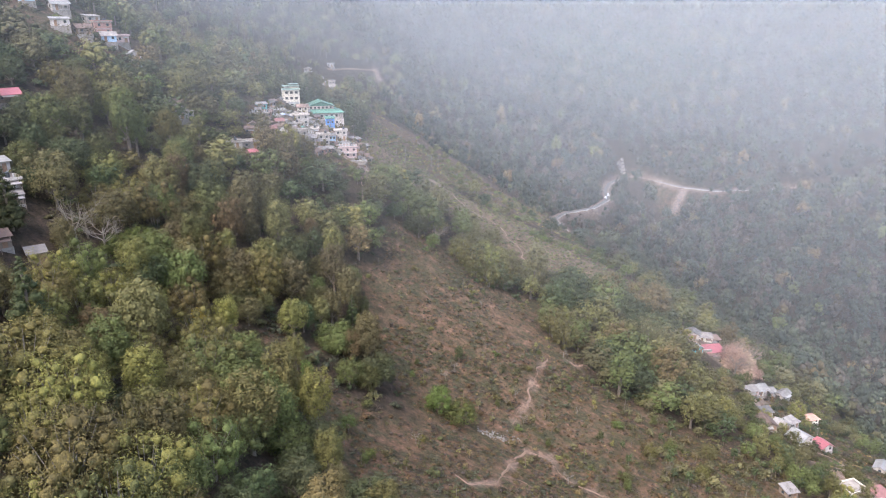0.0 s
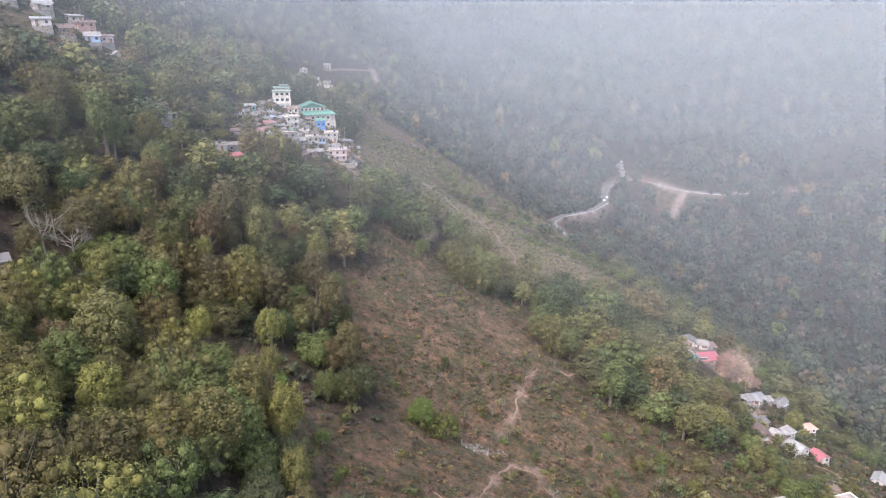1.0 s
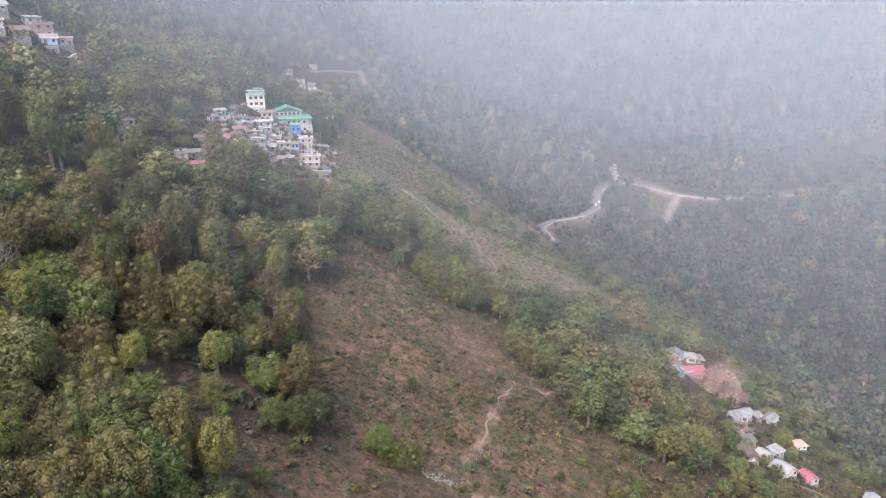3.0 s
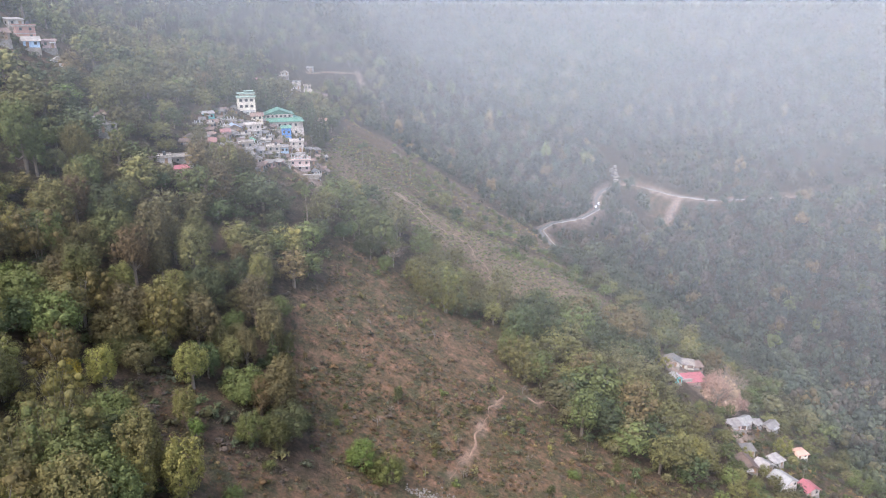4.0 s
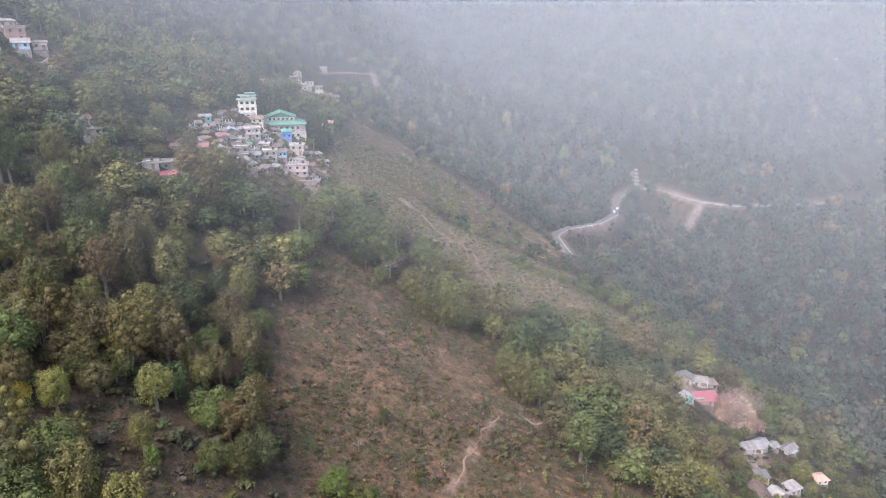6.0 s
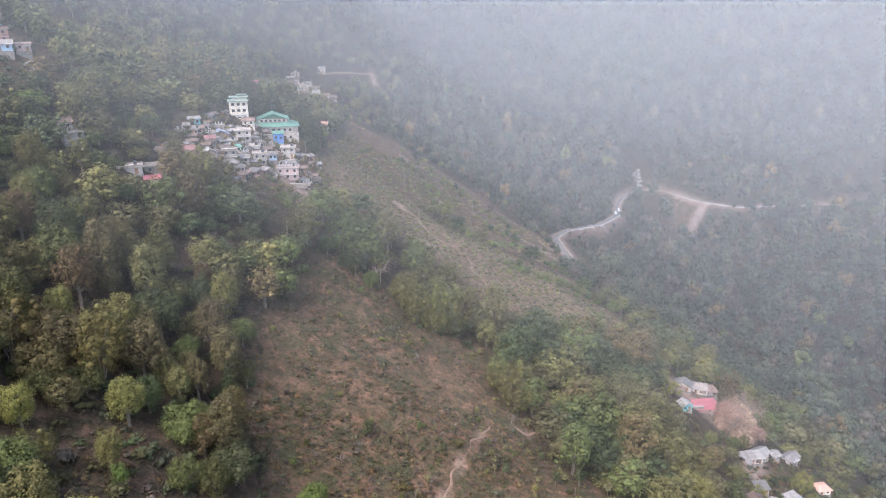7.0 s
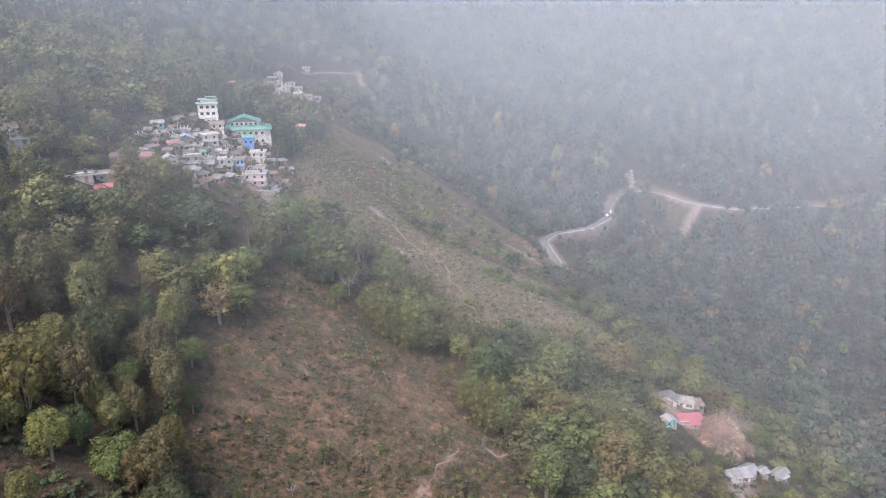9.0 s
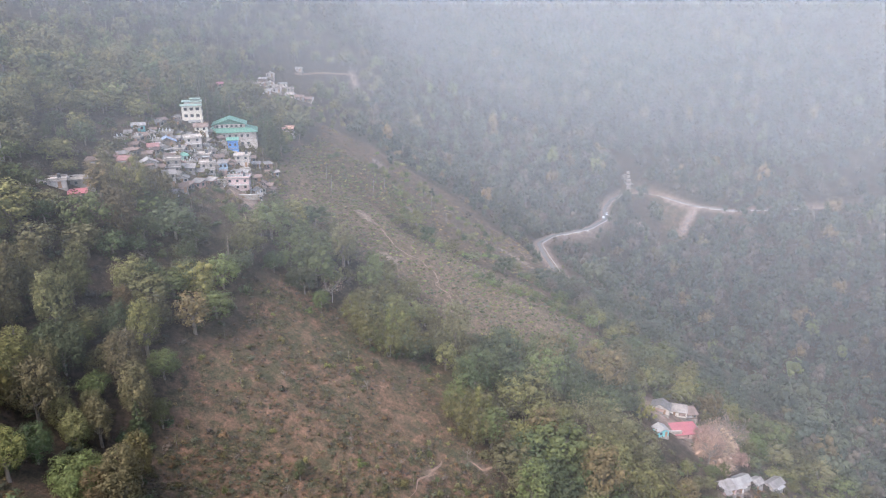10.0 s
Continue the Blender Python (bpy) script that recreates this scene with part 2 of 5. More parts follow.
def cover(x, y):
    dry = np.maximum.reduce([mask(CLEARING, x, y), np.clip(0.55 + 0.5 * np.sin(x / 13 + y / 19) * np.sin(y / 11), 0, 1) * mask(SCRUB, x, y), 0.8 * mask(SLIP_SLOPE, x, y), 0.8 * mask(HILLTOP, x, y), mask(GULLY, x, y) * 0.7, mask(LOWER_VILLAGE, x, y) * 0.8, mask(VILLAGE, x, y) * 0.8, 0.7 * mask(HAMLET, x, y)])
    tea = np.maximum(mask(TEA, x, y), 0.4 * mask(SCRUB, x, y))
    d, _ = along(ROAD, x, y)
    bare = 0.75 * np.clip(1 - (d - 3) / 5, 0, 1)
    for a, b, wide in ((SLIP_TOP, SLIP_FOOT, 4.2), ((157, 615), (172, 586), 2.0), ((184, 640), (196, 630), 2.5), ((-86, 622), (-80, 612), 3), ((-50, 297), (-44, 288), 6), ((-80, 305), (-62, 296), 9), ((122, 300), (120, 308), 5), ((84, 452), (76, 425), 5), ((52, 412), (72, 396), 3.0), ((30, 404), (52, 412), 2.2), ((-1, 312), (1, 312), 3.0), ((-20, 345), (-14, 340), 2.0), ((-6, 392), (2, 386), 2.5), ((-34, 452), (-26, 440), 3.5), ((106, 298), (124, 284), 7), ((118, 304), (134, 292), 6), ((128, 262), (136, 276), 5), ((136, 212), (152, 222), 8)):
        d, _ = along(np.array((a, b), float), x, y)
        bare = np.maximum(bare, np.clip(1.3 - d / wide, 0, 1))
    for line in TRAILS[2:7]:
        d, _ = along(np.array(line, float), x, y)
        bare = np.maximum(bare, 0.45 * np.clip(1.2 - d / (1.0 + 0.7 * np.sin(x / 5 + y / 3)), 0, 1))
    return dry, tea, bare


# ---- mesh helpers ----
def mesh_of(name, verts, faces, tints=None, smooth=False):
    """A mesh from arrays: verts (n, 3), faces (m, 3 or 4), tints (n, 3)."""
    verts, faces = np.asarray(verts, np.float32), np.asarray(faces, np.int32)
    me = bpy.data.meshes.new(name)
    k = faces.shape[1]
    me.vertices.add(len(verts))
    me.vertices.foreach_set("co", verts.ravel())
    me.loops.add(faces.size)
    me.loops.foreach_set("vertex_index", faces.ravel())
    me.polygons.add(len(faces))
    me.polygons.foreach_set("loop_start", np.arange(0, faces.size, k, dtype=np.int32))
    me.polygons.foreach_set("loop_total", np.full(len(faces), k, np.int32))
    if smooth:
        me.polygons.foreach_set("use_smooth", np.ones(len(faces), bool))
    if tints is not None:
        at = me.attributes.new("tint", "FLOAT_COLOR", "POINT")
        at.data.foreach_set("color", np.c_[tints, np.ones(len(tints))].astype(np.float32).ravel())
    me.update(calc_edges=True)
    return me


def part(name, data, material, parent, label="", m=None):
    """One mesh object under a thing or a part. data: a bmesh or a mesh."""
    if isinstance(data, bmesh.types.BMesh):
        me = bpy.data.meshes.new(name)
        data.to_mesh(me)
        data.free()
    else:
        me = data
    if material is not None and not me.materials:
        me.materials.append(material)
    ob = new(name, me)
    ob.parent = parent
    if m is not None:
        ob.matrix_basis = m
    return tagged(ob, label)


def thing(name, m, label, category, group="", kind=""):
    ob = new(name)
    ob.empty_display_size = 0.5
    ob.matrix_basis = m
    return tagged(ob, label, category, group, kind)


def box(bm, x, y, z, sx, sy, sz, rz=0.0, bevel=0.0):
    """Adds a box of that size, its base's middle at x, y, z."""
    made = bmesh.ops.create_cube(bm, size=1.0, matrix=Matrix.Translation((x, y, z + sz / 2)) @ Matrix.Rotation(rz, 4, "Z") @ Matrix.Diagonal((sx, sy, sz, 1)))["verts"]
    if bevel:
        bmesh.ops.bevel(bm, geom=list({e for v in made for e in v.link_edges}), offset=bevel, segments=1, affect="EDGES")
    return bm


def one_box(*a, **k):
    return box(bmesh.new(), *a, **k)


def tube(points, radii, sides=5):
    """Arrays of a tapered tube along points."""
    points = np.asarray(points, float)
    ways = np.gradient(points, axis=0)
    verts, faces = [], []
    for i, (p, w, r) in enumerate(zip(points, ways, radii)):
        w = w / (np.linalg.norm(w) + 1e-9)
        a = np.cross(w, (0.3, 0.9, 0.2))
        a /= np.linalg.norm(a) + 1e-9
        b = np.cross(w, a)
        t = np.arange(sides) / sides * 2 * np.pi
        verts.append(p + r * (np.cos(t)[:, None] * a + np.sin(t)[:, None] * b))
        if i:
            o = (i - 1) * sides
            faces += [(o + j, o + (j + 1) % sides, o + sides + (j + 1) % sides, o + sides + j) for j in range(sides)]
    return np.concatenate(verts), np.array(faces)


def join(pieces):
    verts, faces, at = [], [], 0
    for v, f in pieces:
        verts.append(v)
        faces.append(f + at)
        at += len(v)
    return np.concatenate(verts), np.concatenate(faces)


# ---- plants ----
def cards(rng, centres, outs, size, narrow=0.6, droop=0.0, loose=0.36):
    """Small pointed sprays of leaves at the centres, lying roughly along the crown's surface."""
    n = len(centres)
    nrm = outs + rng.normal(0, loose, (n, 3)) + (0, 0, 0.3)
    nrm /= np.linalg.norm(nrm, axis=1)[:, None] + 1e-9
    a = rng.normal(0, 1, (n, 3)) - (0, 0, droop)
    b = np.cross(nrm, a)
    b /= np.linalg.norm(b, axis=1)[:, None] + 1e-9
    a = np.cross(b, nrm)
    s = (size * rng.uniform(0.6, 1.4, n))[:, None]
    v = np.stack([centres + a * s, centres - a * s * 0.55 + b * s * narrow, centres - a * s * 0.55 - b * s * narrow], 1)
    return v.reshape(-1, 3), np.arange(3 * n).reshape(-1, 3)


def ball(cut):
    """Vertices and triangles of a small round lump."""
    if cut not in _balls:
        base = bmesh.new()
        bmesh.ops.create_icosphere(base, subdivisions=cut, radius=1.0)
        _balls[cut] = np.array([v.co[:] for v in base.verts]), np.array([[v.index for v in f.verts] for f in base.faces])
        base.free()
    return _balls[cut]


_balls = {}
# height, radius, where the crown's middle lies, half its height
FORMS = {"round": (9.2, 3.7, 0.56, 3.9), "tall": (12.0, 2.8, 0.56, 5.2), "low": (5.8, 3.5, 0.52, 2.6), "conifer": (15.0, 3.5, 0.5, 7.0), "bamboo": (10.0, 4.3, 0.55, 4.4), "bush": (1.5, 1.1, 0.45, 0.75), "tea": (1.2, 1.05, 0.4, 0.62), "far": (10.0, 2.9, 0.58, 4.4)}


def crown_lumps(rng, kind, many):
    """The leafy masses of a crown: middles, radii and outward ways."""
    top, r0, mid, rz = FORMS[kind]
    at, rad, way = [], [], []
    ell, turn, p3, p2 = rng.uniform(0.84, 1.0), rng.uniform(0, 3), rng.uniform(0, 6), rng.uniform(0, 6)
    share = min(0.72, 1.72 / np.sqrt(many))
    for i in range(many):
        q = (i + rng.uniform(0.15, 0.85)) / many
        a = i * 2.4 + rng.uniform(-0.45, 0.45)
        if kind == "conifer":
            r = r0 * (1.05 - q) * 0.42 + 0.25
            out = r0 * (1 - q) ** 0.85 * rng.uniform(0.45, 0.75)
            d = np.array([np.cos(a), np.sin(a), 0.25])
            p = np.array([out * d[0], out * d[1], top * (0.12 + 0.85 * q)])
            size = np.array([r, r, r * 0.8])
        else:
            u = -0.72 + 1.68 * q
            ring = np.sqrt(max(0.02, 1 - u * u))
            r = share * rng.uniform(0.72, 1.22)
            k = (1 - 0.72 * r) * (1 + 0.16 * np.sin(3 * a + p3) + 0.12 * np.sin(2 * a + p2)) * rng.uniform(0.88, 1.08)
            d = np.array([ring * np.cos(a) * ell, ring * np.sin(a) / ell, u])
            p = d * k * (r0, r0, rz) + (0, 0, top * mid)
            size = np.array([r * r0, r * r0, r * (0.45 * r0 + 0.5 * rz) * 0.92])
            if kind == "bamboo":
                size = size * (0.92, 0.92, 1.15)
                p = p * (1.08, 1.08, 1.0) - (0, 0, 0.5 * ring)
        at.append(p)
        rad.append(size)
        way.append(d / np.linalg.norm(d))
    if many > 4 and kind != "conifer":
        at.append(np.array([0, 0, top * mid]))
        rad.append(np.array([r0, r0, rz]) * 0.62)
        way.append(np.array([0, 0, 1.0]))
    return np.array(at), np.array(rad), np.array(way)


def bare_shape(rng, n, size):
    """A thin-crowned tree: trunk, limbs, twigs and a few last leaves."""
    wood = [tube([(0, 0, -1.5), (0.2, 0.1, 3.2), (0.1, 0.3, 6.5)], (0.26, 0.18, 0.07))]
    tips = []
    for i in range(9):
        a, z0 = rng.uniform(0, 2 * np.pi), rng.uniform(2.6, 6.2)
        L = rng.uniform(2.0, 3.8)
        e = np.array([np.cos(a) * L, np.sin(a) * L, z0 + rng.uniform(1.2, 3.0)])
        wood.append(tube([(0.1, 0.1, z0), e * (0.5, 0.5, 0) + (0, 0, z0 * 0.6 + e[2] * 0.4), e], (0.1, 0.06, 0.025), 4))
        for j in range(6):
            f = e + rng.normal(0, 0.9, 3) + (0, 0, 0.5)
            wood.append(tube([e * 0.6 + np.array([0, 0, z0 * 0.4]), (e + f) / 2, f], (0.045, 0.03, 0.012), 3))
            tips.append(f)
    tips = np.array(tips)
    c = tips[rng.randint(0, len(tips), n)] + rng.normal(0, 0.6, (n, 3))
    return cards(rng, c, rng.normal(0, 1, (n, 3)), size * 0.75, 0.4), join(wood)


def tree_shape(kind, seed, leaves, size, many, cut=1):
    """Crown and wood arrays of one plant of a kind, about 10 m tall at scale 1, its foot at the origin."""
    rng = np.random.RandomState(seed)
    if kind == "bare":
        return bare_shape(rng, max(40, leaves), size)
    top, r0, mid, rz = FORMS[kind]
    at, rad, way = crown_lumps(rng, kind, many)
    bv, bf = ball(cut)
    bits = [(bv * (1 + rng.normal(0, 0.13, (len(bv), 1))) * r * ({"far": 0.68, "conifer": 0.75, "bush": 0.55, "tea": 0.95}.get(kind, 0.5) if leaves else 0.9) + p, bf) for p, r in zip(at, rad)]
    if leaves:
        n_out = many if len(at) > many else len(at)
        w = rad[:n_out, 0] ** 2
        pick = rng.choice(n_out, leaves, p=w / w.sum())
        d = rng.normal(0, 1, (leaves, 3)) + 0.9 * way[pick]
        d /= np.linalg.norm(d, axis=1)[:, None]
        c = at[pick] + d * rad[pick] * (0.5 + 0.76 * rng.random((leaves, 1)) ** 0.75)
        if kind in ("round", "tall", "low", "bamboo"):  # loose leaves that close the gaps between the masses
            k = leaves // 3
            u = rng.normal(0, 1, (k, 3))
            u[:, 2] = np.abs(u[:, 2]) - 0.5
            u /= np.linalg.norm(u, axis=1)[:, None]
            c[:k], d[:k] = u * rng.uniform(0.72, 1.0, (k, 1)) * (r0, r0, rz) + (0, 0, top * mid), u
        droop = {"bamboo": 1.6, "conifer": 0.6}.get(kind, 0.2)
        bits.append(cards(rng, c, d, size, 0.34 if kind == "bamboo" else 0.6, droop))
    wood = []
    if kind == "bamboo":
        for i in range(10):
            a = i * 2.4
            lean = rng.uniform(1.0, 3.4)
            wood.append(tube([(0.4 * np.cos(a), 0.4 * np.sin(a), -1.2), (np.cos(a) * lean * 0.4, np.sin(a) * lean * 0.4, 4.5), (np.cos(a) * lean, np.sin(a) * lean, 8.6)], (0.08, 0.06, 0.02), 3))
    else:
        wood.append(tube([(0, 0, -0.17 * top), (0.05, 0, top * 0.3), (0, 0.1, top * (0.9 if kind == "conifer" else 0.6))], (0.034 * top, 0.024 * top, 0.008 * top), 5))
        if many > 10 and kind in ("round", "tall", "low"):
            for p in at[2:12:2]:
                wood.append(tube([(0, 0, top * 0.26), p * (0.5, 0.5, 0.8), p], (0.014 * top, 0.009 * top, 0.004 * top), 4))
    return join(bits), join(wood)


# the pale green for trees from the village back has haze mixed into it
PALETTE = {"dark": (0.052, 0.077, 0.052), "green": (0.098, 0.124, 0.066), "fresh": (0.115, 0.162, 0.06), "olive": (0.142, 0.14, 0.083), "ochre": (0.192, 0.18, 0.092), "bluish": (0.086, 0.108, 0.08), "grey": (0.128, 0.121, 0.094), "russet": (0.138, 0.106, 0.08), "dry": (0.342, 0.261, 0.228), "yellow": (0.55, 0.5, 0.09), "heath": (0.082, 0.08, 0.054), "moss": (0.072, 0.089, 0.049), "bracken": (0.111, 0.072, 0.051), "straw": (0.162, 0.132, 0.093), "hazed": (0.118, 0.132, 0.1), "pine": (0.047, 0.063, 0.044), "deep": (0.037, 0.051, 0.037), "fern": (0.068, 0.08, 0.047), "twig": (0.08, 0.068, 0.055)}
PALETTE = {k: (r * 0.47, g * 0.445, b * 0.25) for k, (r, g, b) in PALETTE.items()}
# pine, deep, fern and twig get extra blue for distance haze
PALETTE.update(dry=(0.25, 0.166, 0.143), pine=(0.022, 0.029, 0.019), deep=(0.017, 0.023, 0.016), bluish=(0.031, 0.039, 0.017), fern=(0.031, 0.037, 0.021), twig=(0.038, 0.031, 0.024), ochre=(0.078, 0.07, 0.02), fresh=(0.047, 0.064, 0.014))
WORDS = {"dark": "dark green", "green": "mid-green", "fresh": "fresh green", "olive": "olive green", "ochre": "yellowish green", "bluish": "bluish green", "grey": "grey-green half bare", "russet": "russet brown dry", "dry": "pale brown leafless", "yellow": "bright yellow flowering", "heath": "dull olive", "moss": "mossy green", "bracken": "rusty brown", "straw": "straw-coloured", "hazed": "dusty green"}
KINDS = (("round", "green", 17), ("round", "dark", 15), ("round", "olive", 12), ("round", "bluish", 8), ("tall", "olive", 9), ("tall", "green", 8), ("tall", "ochre", 5), ("low", "fresh", 5), ("low", "olive", 8), ("bare", "grey", 3), ("bare", "russet", 2), ("bamboo", "ochre", 6), ("round", "grey", 10), ("tall", "russet", 5), ("tall", "grey", 4), ("low", "ochre", 3))
NOUN = {"round": ("broadleaf tree", "tree"), "tall": ("slender tall tree", "tree"), "low": ("low spreading tree", "tree"), "conifer": ("conical conifer", "tree"), "bamboo": ("arching bamboo clump", "bamboo"), "bare": ("thin-crowned tree", "tree"), "bush": ("bush", "bush")}
_cache = {}


def plant_meshes(kind, tint, variant, small):
    key = (kind, tint, variant, small)
    if key not in _cache:
        leaves, size, many = {"bush": (110, 0.16, 4), "bare": (520, 0.22, 0), "bamboo": (4600, 0.18, 34), "conifer": (3000, 0.22, 36), "low": (3000, 0.14, 20)}.get(kind, (4200, 0.17, 30))
        if small:
            leaves, size, many = leaves // 4, size * 1.7, max(4, many // 3)
        (lv, lf), (wv, wf) = tree_shape(kind, 31 * variant + len(kind) * 7 + len(tint), leaves, size, many)
        crown = mesh_of("crown", lv, lf, np.tile(np.array(PALETTE[tint]) * (0.9, 0.86, 0.76), (len(lv), 1)), smooth=True)
        crown.materials.append(LEAF)
        if kind == "bamboo":
            stems = [(wv[9 * i : 9 * i + 9], wf[6 * i : 6 * i + 6] - 9 * i) for i in range(10)]
        else:
            stems = [(wv, wf)]
        wood = [mesh_of("culm" if kind == "bamboo" else "trunk", *w, smooth=True) for w in stems]
        for me in wood:
            me.materials.append(PALE_BARK if kind in ("bare", "bamboo") else BARK)
        _cache[key] = crown, wood
    return _cache[key]


def plant(kind, tint, x, y, scale, turn, variant=0, tall=1.0, sink=0.3, group="trees on the hillside"):
    """One tree, bamboo clump or bush of its own, on the ground at x, y."""
    noun, cat = NOUN[kind]
    m = Matrix.LocRotScale((x, y, h(x, y) - sink), Euler((0, 0, turn)), (scale, scale, scale * tall))
    crown, wood = plant_meshes(kind, tint, variant, scale < 0.7 and kind != "bush")
    root = thing({"bamboo": "bamboo_clump", "bush": "bush", "conifer": "conifer_tree"}.get(kind, "tree"), m, f"{WORDS[tint]} {noun} on the steep hillside", cat, group)
    for me in wood:
        part("culm" if kind == "bamboo" else "trunk", me, None, root)
    part("crown", crown, None, root)
    return root


def plant_mass(name, rows, leaves, size, many, label, category, trunks=True, cut=1, leaf=None, cast=(1.0, 1.0, 1.0)):
    """Many plants that nobody could count, in one mesh. rows: kind, tint, x, y, z, scale, turn, tall."""
    forms, bits_v, bits_f, bits_t, wood_v, wood_f, at, leaf_at = {}, [], [], [], [], [], 0, 0
    for i, (kind, tint, x, y, z, s, turn, tall) in enumerate(rows):
        key = (kind, i % 7)
        if key not in forms:
            forms[key] = tree_shape(kind, 900 + 13 * (i % 7) + len(kind), leaves, size, many, cut)
        (lv, lf), (wv, wf) = forms[key]
        if kind == "bare":
            wv, wf = wv[:60], wf[wf.max(1) < 60]
        c, q = np.cos(turn) * s, np.sin(turn) * s
        turned = np.array([[c, q, 0], [-q, c, 0], [0, 0, s * tall]])
        bits_v.append(lv @ turned + (x, y, z))
        bits_f.append(lf + leaf_at)
        leaf_at += len(lv)
        shade = np.array(PALETTE[tint]) * cast * (0.6 + 0.8 * ((i * 0.618) % 1))
        bits_t.append(np.tile(shade, (len(lv), 1)))
        if trunks:
            wood_v.append(wv @ turned + (x, y, z))
            wood_f.append(wf + at)
            at += len(wv)
    v = np.concatenate(bits_v)
    root = thing(name, Matrix.Identity(4), label, category, kind="stuff")
    me = mesh_of("crowns", v, np.concatenate(bits_f), np.concatenate(bits_t), smooth=True)
    part("crowns", me, leaf or MASS_LEAF, root)
    if trunks:
        part("trunks", mesh_of("trunks", np.concatenate(wood_v), np.concatenate(wood_f), smooth=True), BARK, root)
    return root


# ---- ground ----
def spaced(*runs):
    return np.concatenate([np.arange(a, b, s) for a, b, s in runs])


gx = spaced((-2200, -700, 150), (-700, -260, 20), (-260, 230, 2.5), (230, 560, 7), (560, 1000, 22), (1000, 2801, 150))
gy = spaced((-900, -100, 100), (-100, 40, 14), (40, 400, 2.5), (400, 700, 5), (700, 1100, 20), (1100, 3301, 200))
GX, GY = np.meshgrid(gx, gy)
GZ = height(GX, GY)
NX, NY = len(gx), len(gy)
cell = (np.arange(NY - 1)[:, None] * NX + np.arange(NX - 1)).ravel()
ground_mesh = mesh_of("ground", np.stack([GX, GY, GZ], -1).reshape(-1, 3), np.stack([cell, cell + 1, cell + NX + 1, cell + NX], 1), smooth=True)
cov = ground_mesh.attributes.new("cover", "FLOAT_COLOR", "POINT")
cov.data.foreach_set("color", np.stack([*(c.ravel() for c in cover(GX, GY)), np.ones(GX.size)], 1).astype(np.float32).ravel())
ground_mesh.materials.append(GROUND)
tagged(new("ground", ground_mesh), "steep russet and green hillside above a wooded valley", "hillside", kind="structure")

# ---- mist over the valley ----
RISE = np.array((-12, 0, 6, 12, 18, 26, 36, 50, 80, 140, 420), float)
for n, (reach, density) in enumerate(((180, 0.06), (245, 0.12), (335, 0.12), (430, 0.1), (530, 0.13), (680, 0.25))):
    t = np.radians(np.linspace(-60, 62, 140))
    px, py = 20 + reach * np.sin(t), reach * np.cos(t) + (2 + 3 * n) * np.sin(t * 9 + n)
    foot = height(px, py)
    v = np.concatenate([np.stack([px, py, foot + r], 1) for r in RISE])
    k = (np.arange(len(RISE) - 1)[:, None] * 140 + np.arange(139)).ravel()
    me = mesh_of("mist_veil", v, np.stack([k, k + 1, k + 141, k + 140], 1), smooth=True)
    rise = np.clip((RISE - 4) / 42, 0, 1)
    at = me.attributes.new("thick", "FLOAT", "POINT")
    at.data.foreach_set("value", (np.repeat(rise * rise * (3 - 2 * rise), 140) * np.clip(0.2 + 0.9 * (v[:, 2] + 150) / 110, 0.2, 1.5)).astype(np.float32))
    me.materials.append(mist_material("mist", density, 40 * n))
    tagged(new("mist_veil", me), "thin pale mist hanging over the valley", "mist", kind="stuff")

# ---- road ----
def ribbon(line, wide, lift, step=3.0, over=0.0, shift=0.0, smooth=2, wander=0.0):
    """A strip that follows the ground along a line of points."""
    line = np.asarray(line, float)
    seg = np.r_[0, np.cumsum(np.hypot(*np.diff(line, axis=0).T))]
    s = np.arange(0, seg[-1], step)
    k = np.stack([np.interp(s, seg, line[:, 0]), np.interp(s, seg, line[:, 1])], 1)
    for _ in range(smooth):
        k[1:-1] = (k[:-2] + 2 * k[1:-1] + k[2:]) / 4
    w = np.gradient(k, axis=0)
    w /= np.hypot(*w.T)[:, None] + 1e-9
    side = np.stack([-w[:, 1], w[:, 0]], 1)
    k = k + side * (shift + wander * (np.sin(s / 2.7) + 0.7 * np.sin(s / 1.3 + 1)))[:, None]
    half = wide / 2 * (1 + over * np.sin(s / 4.3)[:, None])
    rows = [k + side * half * q for q in (-1, -0.5, 0, 0.5, 1)]
    z = [height(r[:, 0], r[:, 1]) + lift * (1 - 2.5 * (abs(q) == 1)) for r, q in zip(rows, (-1, -0.5, 0, 0.5, 1))]
    n = len(s)
    v = np.concatenate([np.c_[r, zz] for r, zz in zip(rows, z)])
    i = np.arange(n - 1)
    f = np.concatenate([np.stack([i + j * n, i + 1 + j * n, i + 1 + (j + 1) * n, i + (j + 1) * n], 1) for j in range(4)])
    return v, f


ASPHALT = plain("worn_asphalt", (0.075, 0.068, 0.062), 0.9, scale=0.15, wear=0.25)
EARTH = plain("bare_earth", (0.15, 0.1, 0.07), 0.95, scale=0.3, wear=0.3)
FAINT_EARTH = plain("trodden_earth", (0.105, 0.066, 0.044), 0.95, scale=0.5, wear=0.45)
CONCRETE = plain("old_concrete", (0.19, 0.172, 0.155), 0.85, scale=0.35, wear=0.4)
road_mesh = mesh_of("road", *ribbon(ROAD, 4.2, 0.25), smooth=True)
road_mesh.materials.append(ASPHALT)
tagged(new("road", road_mesh), "worn grey hill road curving round the valley head", "road", kind="structure")
wall_v, wall_f = ribbon(ROAD[:16], 0.4, 0.5, shift=-2.6)
parapet = mesh_of("trim_parapet", wall_v, wall_f)
parapet.materials.append(CONCRETE)
